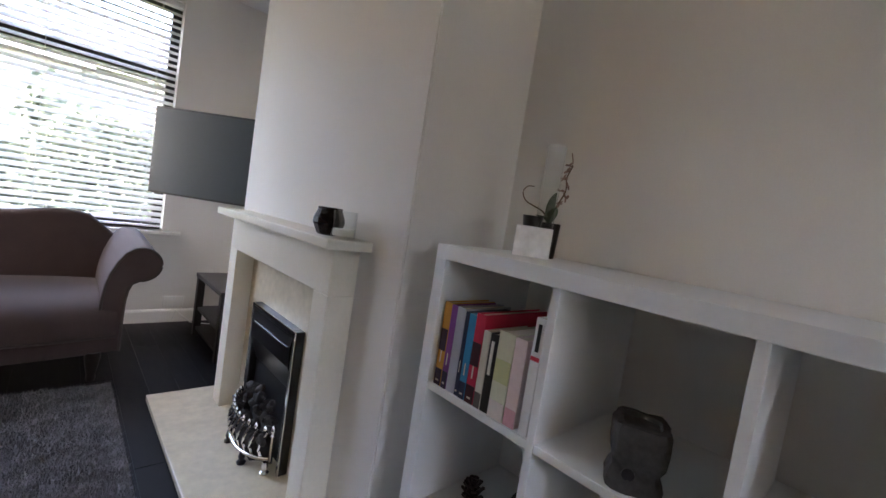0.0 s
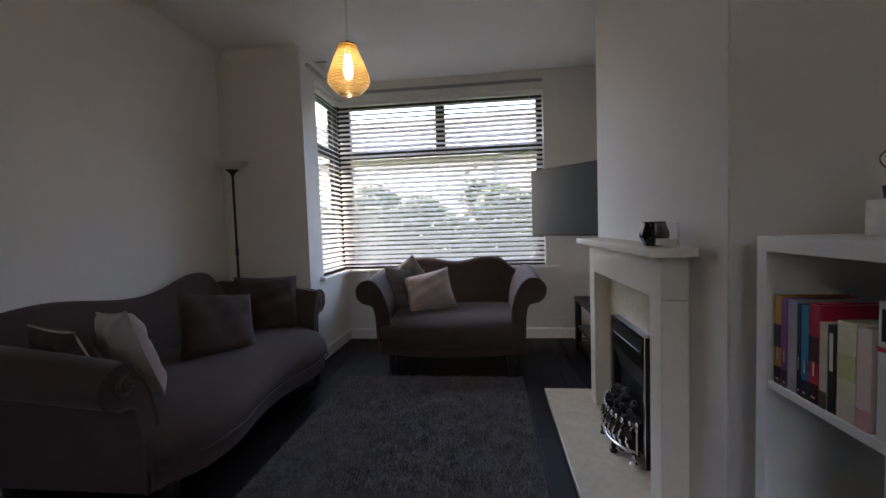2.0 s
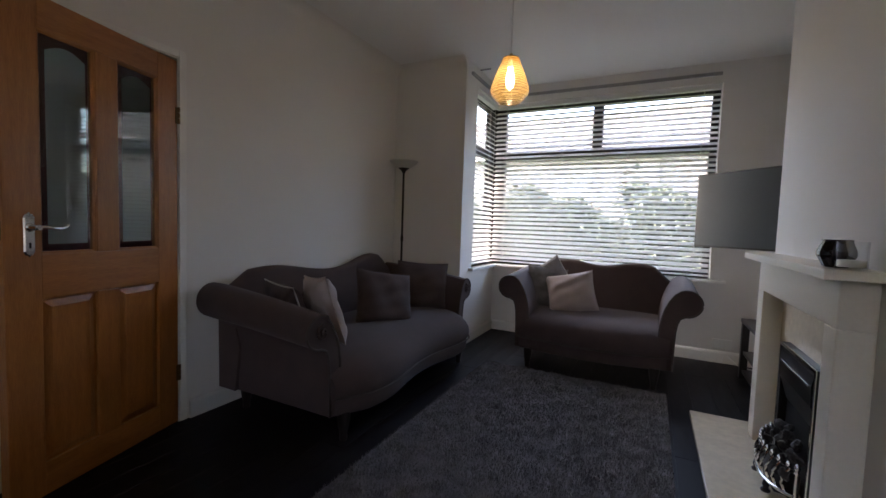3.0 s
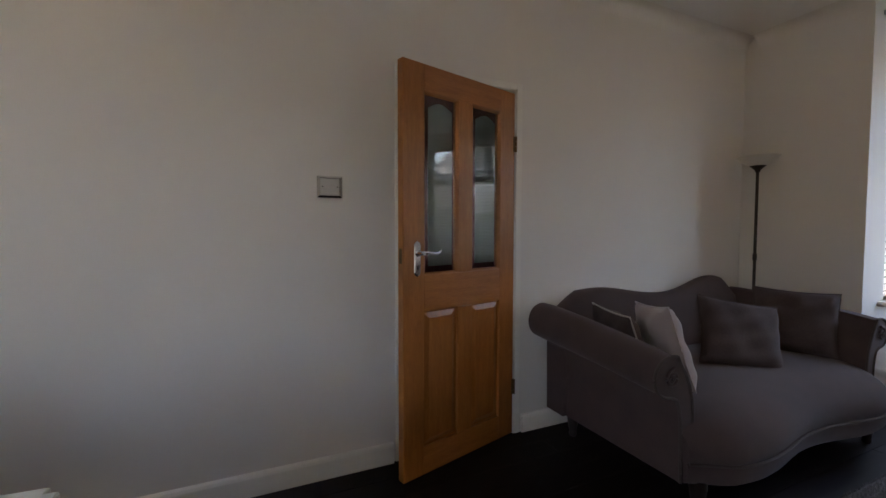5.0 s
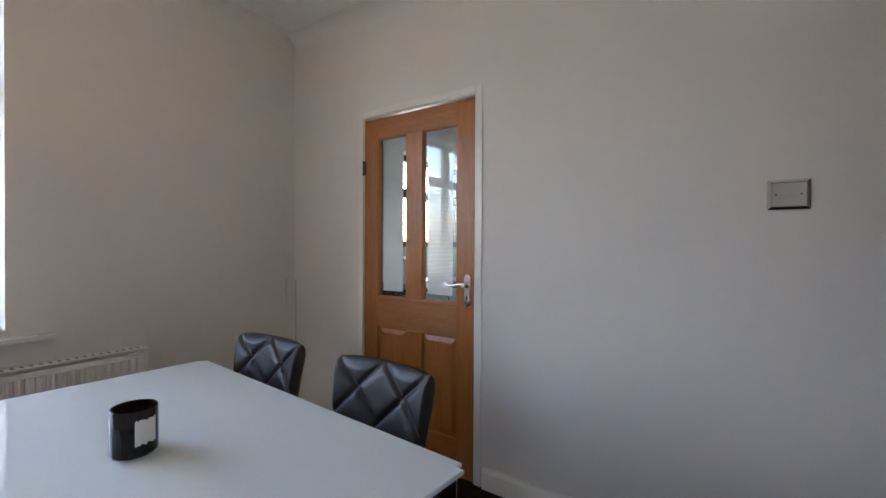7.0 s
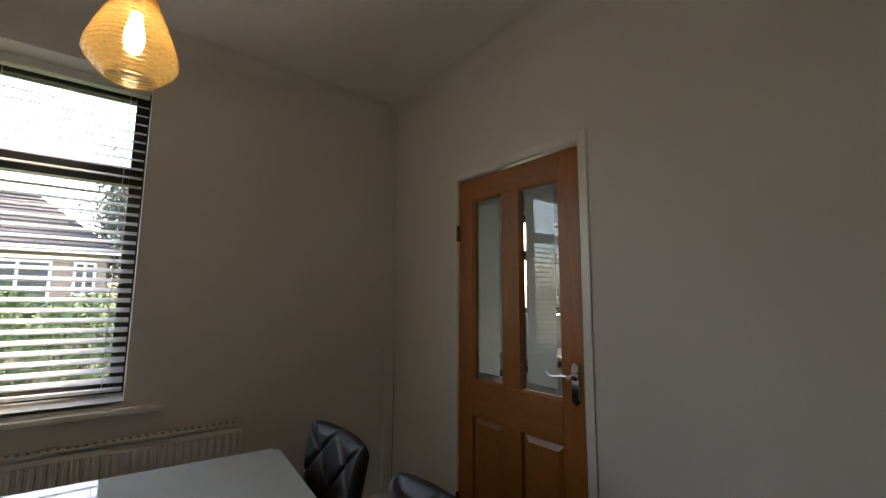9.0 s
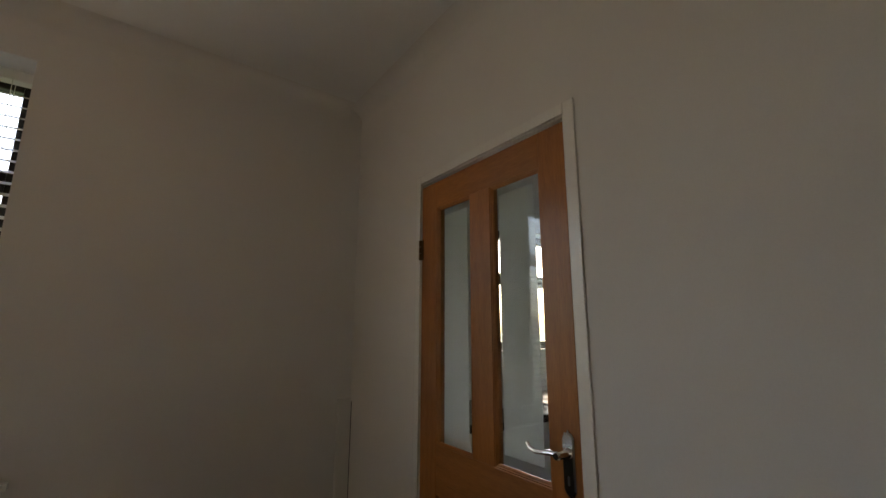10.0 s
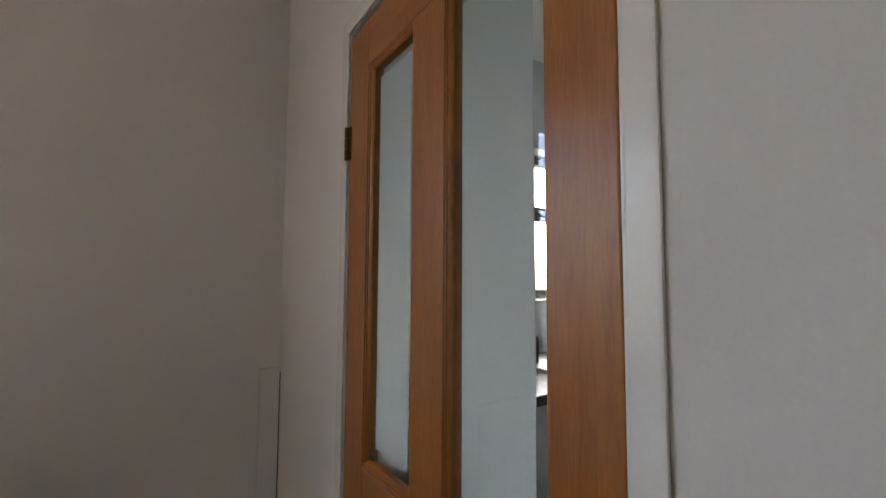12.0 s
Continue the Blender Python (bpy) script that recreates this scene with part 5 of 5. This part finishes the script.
while x < -2.75:
    u = thing("kitchen_unit", "white kitchen base unit under the black worktop", "cabinet", pose(x, KY0 + 0.02, 0), "kitchen units")
    part("body", boxes((0, 0.59, 0, 0.55, 0.1, 0.86)), KUNIT, u)
    d_ = part("door", boxes((0.004, 0.586, 0.551, 0.57, 0.12, 0.85), bev=0.002), KUNIT, u)
    part("handle", tube([(0.5, 0.572, 0.80), (0.5, 0.598, 0.79), (0.5, 0.598, 0.66), (0.5, 0.572, 0.65)], 0.006, 8), CHROME, d_, smooth=True)
    part("plinth", boxes((0, 0.59, 0.04, 0.5, 0, 0.1)), BLACKP, u)
    x += 0.592
wt = thing("worktop", "black laminate kitchen worktop", "worktop", pose(0, 0, 0.86))
part("slab", boxes((KX0 + 0.005, -2.36, KY0 + 0.003, KY0 + 0.62, 0, 0.04), bev=0.006), KTOP, wt)
sk = thing("kitchen_sink", "stainless steel sink with draining board", "sink", pose(-3.55, KY0 + 0.3, 0.9))
part("bowl", boxes((-0.45, 0.45, -0.22, 0.24, 0, 0.012), bev=0.005), BRUSHED, sk)
part("tap", tube([(0, -0.18, 0.01), (0, -0.18, 0.24), (0, -0.15, 0.29), (0, -0.09, 0.30), (0, -0.03, 0.26)], 0.012, 10), CHROME, sk, "chrome swan neck tap", smooth=True)
part("basin_edge", boxes((-0.40, -0.02, -0.17, 0.18, 0.0125, 0.018), bev=0.003), CHROME, sk)
bt = thing("soap_bottle", "dark soap bottle beside the sink", "bottle", pose(-3.16, KY0 + 0.22, 0.9))
part("body", lathe([(0.03, 0), (0.034, 0.01), (0.034, 0.13), (0.014, 0.16), (0.012, 0.19)], 18), SMOKEJ, bt, smooth=True)
part("pump", tube([(0, 0, 0.185), (0, 0, 0.225), (0.04, 0, 0.225)], 0.006, 8), BLACKP, bt)
kt = thing("kettle", "white kettle on the worktop by the window", "kettle", pose(-2.86, KY0 + 0.33, 0.9))
part("body", lathe([(0.075, 0), (0.085, 0.01), (0.08, 0.12), (0.06, 0.2), (0.05, 0.215), (0.02, 0.23)], 24), KUNIT, kt, smooth=True)
part("handle", tube([(0.06, 0, 0.2), (0.12, 0, 0.19), (0.125, 0, 0.1), (0.083, 0, 0.05)], 0.012, 10), BLACKP, kt, smooth=True)

# ---- hall beyond the first door ----
HX0 = -3.15
HRED = surface("burgundy_hall_paint", (0.22, 0.05, 0.055), 0.7, var=0.05, bump=0.1)
solid("wall_hall_west", boxes((HX0 - 0.1, HX0, KY1 + 0.1, 3.6, 0, H)), HRED, "burgundy painted hall wall", "wall")
solid("wall_hall_north", boxes((HX0 - 0.1, XW - 0.1, 3.57, 3.7, 0, H)), HRED, "burgundy painted hall wall", "wall")
solid("ceiling_hall", boxes((HX0 - 0.1, XW - 0.1, KY1 + 0.1, 3.7, H, H + 0.1)), CEIL, "white hall ceiling", "ceiling")
solid("floor_hall", boxes((HX0 - 0.1, XW - 0.1, KY1 + 0.1, 3.7, -0.1, -0.004)), FLOORB, "dark hall floor", "floor")

# ---- outdoors ----
NET = surface("net_curtained_pane", (0.42, 0.43, 0.44), 0.4, var=0.1, bump=0.0)
# Paler than ROOFT: the bright haze over the far roofs is in the colour.
PALETILE = surface("hazed_grey_tile", (0.17, 0.165, 0.17), 0.8, var=0.2, scale=4, fine=50, bump=0.3)
GRASS = surface("lawn", (0.05, 0.08, 0.03), 0.95, var=0.4, scale=3, fine=40, bump=0.3)
HEDGE = surface("hedge_leaf", (0.06, 0.11, 0.045), 0.75, var=0.5, scale=2.5, fine=30, bump=0.1)
TREEL = surface("tree_leaf", (0.11, 0.13, 0.11), 0.85, var=0.5, scale=1.2, fine=20, bump=0.1)
FRONTL = surface("pale_front_leaf", (0.085, 0.105, 0.075), 0.75, var=0.4, scale=2.5, fine=30, bump=0.1)
BARK = surface("bark", (0.10, 0.08, 0.06), 0.9, var=0.4, scale=6, fine=40, bump=0.6, depth=0.01, stretch=(1, 1, 0.2))
RENDERB = surface("beige_render", (0.27, 0.21, 0.175), 0.9, var=0.12, scale=3, fine=60, bump=0.3)
RENDERP = surface("pale_render", (0.30, 0.28, 0.265), 0.9, var=0.1, scale=3, fine=60, bump=0.3)
ROOFT = surface("grey_roof_tile", (0.075, 0.07, 0.074), 0.8, var=0.25, scale=4, fine=50, bump=0.3)
UPVC = surface("white_upvc", (0.8, 0.8, 0.8), 0.3, var=0.03, bump=0)
FENCE = surface("weathered_fence", (0.20, 0.165, 0.135), 0.9, var=0.3, scale=5, fine=60, bump=0.4)
TARMAC = surface("tarmac", (0.06, 0.06, 0.062), 0.9, var=0.3, scale=4, fine=80, bump=0.3)
GZ = -0.35
solid("ground", boxes((-300, 300, -300, 300, GZ - 0.4, GZ)), GRASS, "mown grass running to the horizon", "ground")
solid("road", boxes((-80, 80, 10.5, 16, GZ, GZ + 0.02)), TARMAC, "tarmac street before the house", "road")


def leaf_cloud(name, centre, radius, count, size, material, parent, seed, squash=1.0, core=0.35):
    """Many small leaves scattered in uneven clumps."""
    r_ = np.random.RandomState(seed)
    clumps = r_.normal(size=(max(6, count // 260), 3))
    clumps /= np.linalg.norm(clumps, axis=1)[:, None]
    clumps *= (core + (1 - core) * r_.uniform(0.2, 1, (len(clumps), 1)) ** 0.6)
    idx = r_.randint(0, len(clumps), count)
    p = (clumps[idx] + r_.normal(scale=0.17, size=(count, 3))) * np.array(radius) + np.array(centre)
    d1, d2 = r_.normal(size=(count, 3)), r_.normal(size=(count, 3))
    d1 /= np.linalg.norm(d1, axis=1)[:, None]
    d2 -= (d1 * d2).sum(1)[:, None] * d1
    d2 /= np.linalg.norm(d2, axis=1)[:, None]
    s = size * r_.uniform(0.6, 1.4, (count, 1))
    quad = np.stack([p - d1 * s, p + d2 * s * 0.5, p + d1 * s, p - d2 * s * 0.5], 1)
    me = bpy.data.meshes.new(name)
    me.from_pydata(quad.reshape(-1, 3).tolist(), [], np.arange(count * 4).reshape(-1, 4).tolist())
    me.materials.append(material)
    o = new(name, me)
    if parent:
        o.parent = parent
    tagged(o, kind="stuff")
    return o


def tree(x, y, h, spread, count, seed, label, foliage=None):
    t = thing("tree", label, "tree", pose(x, y, GZ))
    r_ = random.Random(seed)
    part("trunk", tube([(0, 0, 0), (0.05, 0.02, h * 0.25), (-0.05, 0.05, h * 0.5), (0.02, 0, h * 0.72)], 0.16, 10, r1=0.06), BARK, t, smooth=True)
    for k in range(7):
        a = k * 2.4 + r_.uniform(-.3, .3)
        z0 = h * (0.3 + 0.06 * k)
        part("limb", tube([(0, 0, z0), (0.4 * spread * math.cos(a), 0.4 * spread * math.sin(a), z0 + 0.12 * h), (0.8 * spread * math.cos(a), 0.8 * spread * math.sin(a), z0 + 0.2 * h)], 0.06, 7, r1=0.015), BARK, t, smooth=True)
    leaf_cloud("crown", (0, 0, h * 0.66), (spread, spread, h * 0.36), count, 0.085, foliage or TREEL, t, seed)
    return t


def hedge(x0, x1, y, depth, h, count, seed, label, foliage=None):
    t = thing("hedge", label, "hedge", pose((x0 + x1) / 2, y, GZ))
    r_ = random.Random(seed)
    k = int((x1 - x0) / 0.9)
    for i in range(k):
        xx = x0 + (i + 0.5) * (x1 - x0) / k - (x0 + x1) / 2
        part("stem", tube([(xx, 0, 0), (xx + r_.uniform(-.1, .1), 0, h * 0.7)], 0.03, 6, r1=0.012), BARK, t)
    r2 = np.random.RandomState(seed)
    n = count
    p = np.stack([r2.uniform(x0, x1, n) - (x0 + x1) / 2, r2.uniform(-depth / 2, depth / 2, n), np.zeros(n)], 1)
    top = h * (0.86 + 0.10 * np.sin(p[:, 0] * 2.3 + seed) + 0.07 * np.sin(p[:, 0] * 5.1))
    p[:, 2] = r2.uniform(0.05, 1, n) ** 0.7 * top
    d1, d2 = r2.normal(size=(n, 3)), r2.normal(size=(n, 3))
    d1 /= np.linalg.norm(d1, axis=1)[:, None]
    d2 /= np.linalg.norm(d2, axis=1)[:, None]
    s = 0.065 * r2.uniform(0.6, 1.5, (n, 1))
    quad = np.stack([p - d1 * s, p + d2 * s * 0.5, p + d1 * s, p - d2 * s * 0.5], 1)
    me = bpy.data.meshes.new("leaves")
    me.from_pydata(quad.reshape(-1, 3).tolist(), [], np.arange(n * 4).reshape(-1, 4).tolist())
    me.materials.append(foliage or HEDGE)
    o = new("leaves", me)
    o.parent = t
    tagged(o, kind="stuff")


def house(name, label, x0, x1, y, depth, eaves, ridge, wall, face, openings):
    """A house seen over the garden. face: +1 when its front looks towards +y."""
    h = thing(name, label, "house", pose((x0 + x1) / 2, y, GZ))
    w = (x1 - x0) / 2
    d0, d1 = (-depth, 0) if face > 0 else (0, depth)
    part("wall", boxes((-w, w, d0, d1, 0, eaves)), wall, h)
    m_ = (d0 + d1) / 2
    o = 0.35
    secs = [[(x, d0 - o, eaves), (x, m_, ridge), (x, d1 + o, eaves), (x, m_, ridge - 0.2)] for x in (-w - o, w + o)]
    if name == "bungalow":
        secs = [[(x, m_ + (d0 - o - m_) * 1, eaves), (x * q, m_, ridge), (x, m_ + (d1 + o - m_) * 1, eaves), (x * q, m_, ridge - 0.2)] for x, q in ((-w - o, 0.55), (w + o, 0.55))]
    if name != "bungalow":
        part("gable", loft([[(x, d0 + 0.1, eaves), (x, m_, ridge - 0.28), (x, d1 - 0.1, eaves)] for x in (-w + 0.02, w - 0.02)]), wall, h)
    tile = ROOFT if name == "bungalow" else PALETILE
    roof = part("roof", loft(secs), tile, h)
    k = int(math.hypot(depth / 2 + o, ridge - eaves) / 0.32)
    fy = d1 + o if face > 0 else d0 - o
    for i in range(1, k):
        f = i / k
        q = 1 - 0.45 * f if name == "bungalow" else 1
        yy, zz = fy + (m_ - fy) * f, eaves + (ridge - eaves) * f
        part("tile_course", boxes(((-w - o) * q, (w + o) * q, yy - 0.05, yy + 0.05, zz, zz + 0.03)), tile, roof)
    part("gutter", boxes((-w - o, w + o, fy - 0.06, fy + 0.06, eaves - 0.1, eaves)), UPVC, h, "white gutter and fascia")
    fw = d1 if face > 0 else d0
    for xa, xb, za, zb in openings:
        ya, yb = sorted((fw, fw + face * 0.06))
        wi = part("window", boxes((xa, xb, ya, yb, za, zb)), UPVC, h, "white framed window")
        c = (xa + xb) / 2
        ya, yb = sorted((fw + face * 0.061, fw + face * 0.07))
        for p, q in ((xa + 0.07, c - 0.04), (c + 0.04, xb - 0.07)):
            part("pane", boxes((p, q, ya, yb, za + 0.07, zb - 0.07)), SCREEN if name == "bungalow" else NET, wi, "pane")
    return h


house("bungalow", "brown rendered bungalow with a hipped grey tiled roof", -0.1, 11.0, -17.5, 7, 3.1, 5.4, RENDERB, 1, [(-4.25, -2.75, 1.5, 2.75), (-5.3, -4.75, 1.7, 2.75), (-1.0, 0.8, 1.5, 2.75)])
hedge(-0.7, 4.2, -7.0, 1.2, 1.85, 8500, 11, "leafy green garden hedge")
hedge(-6.5, -1.6, -11.6, 1.0, 1.75, 6000, 12, "bright green clipped hedge behind the fence")
tree(-1.7, -19.0, 6.2, 2.1, 20000, 21, "tall airy garden tree")
tree(-4.6, -20.5, 6.8, 2.4, 20000, 22, "tall airy garden tree")
tree(-8.5, -17.0, 6.0, 2.2, 6000, 23, "tall airy garden tree")
fn = thing("fence", "weathered board garden fence", "fence", pose(0, -10.2, GZ))
fb = part("board", boxes((-0.07, 0.07, -0.01, 0.01, 0.03, 1.43), bev=0.003), FENCE, fn, m=pose(-10, 0, 0))
for i in range(1, 110):
    o = new("board", fb.data)
    o.parent = fn
    o.matrix_basis = pose(-10 + i * 0.148, 0, 0, 0, 0, random.uniform(-1, 1))
for i in range(8):
    part("post", boxes((-0.05, 0.05, -0.06, 0.04, 0, 1.5), bev=0.004), FENCE, fn, m=pose(-10 + i * 2.3, -0.05, 0))
for z in (0.35, 1.0):
    part("rail", boxes((-10, 6.3, -0.05, -0.012, z, z + 0.07)), FENCE, fn)

hedge(-6, 6, 8.6, 1.2, 2.4, 42000, 31, "thick front garden hedge", FRONTL)
tree(0.35, 9.6, 2.95, 0.7, 1300, 33, "small bushy front garden tree", FRONTL)
tree(5.5, 18.5, 7.0, 2.6, 6000, 34, "tall leafy street side tree")
house("terrace_house", "pale rendered house across the street", -12, 0.5, 22, 8, 5.2, 8.3, RENDERP, -1, [(-3.5, -1.8, 0.9, 2.3), (-3.5, -1.8, 3.2, 4.4), (1.5, 3.2, 3.2, 4.4)])
house("terrace_house", "pale rendered house with grey roof across the street", 0.52, 13, 22.15, 8, 5.35, 8.5, RENDERP, -1, [(-3.5, -1.8, 0.9, 2.3), (-3.5, -1.8, 3.2, 4.4), (1.5, 3.2, 3.2, 4.4)])

# ---- floor boards ----
bw = 0.138
cols = int((XE - XW) / bw) + 1
plank = boxes((0.001, bw - 0.001, 0.001, 2.388, -0.02, 0.0), bev=0.0)
fp = part("plank", plank, FLOORB, floor, m=pose(XW, YS, 0))
for i in range(cols):
    off = (i * 0.93) % 2.39
    y = YS - off
    k = 0
    while y < YN:
        if not (i == 0 and k == 0):
            a, b = max(y, YS), min(y + 2.39, YN)
            x1_ = min(bw - 0.001, XE - XW - i * bw)
            if b - a > 0.02 and x1_ > 0.01:
                if b - a > 2.38 and x1_ > bw - 0.002:
                    o = new("plank", fp.data)
                    o.parent = floor
                    o.matrix_basis = pose(XW + i * bw, a, 0)
                else:
                    part("plank", boxes((0.001, x1_, 0.001, b - a - 0.001, -0.02, 0.0)), FLOORB, floor, m=pose(XW + i * bw, a, 0))
        y += 2.39
        k += 1
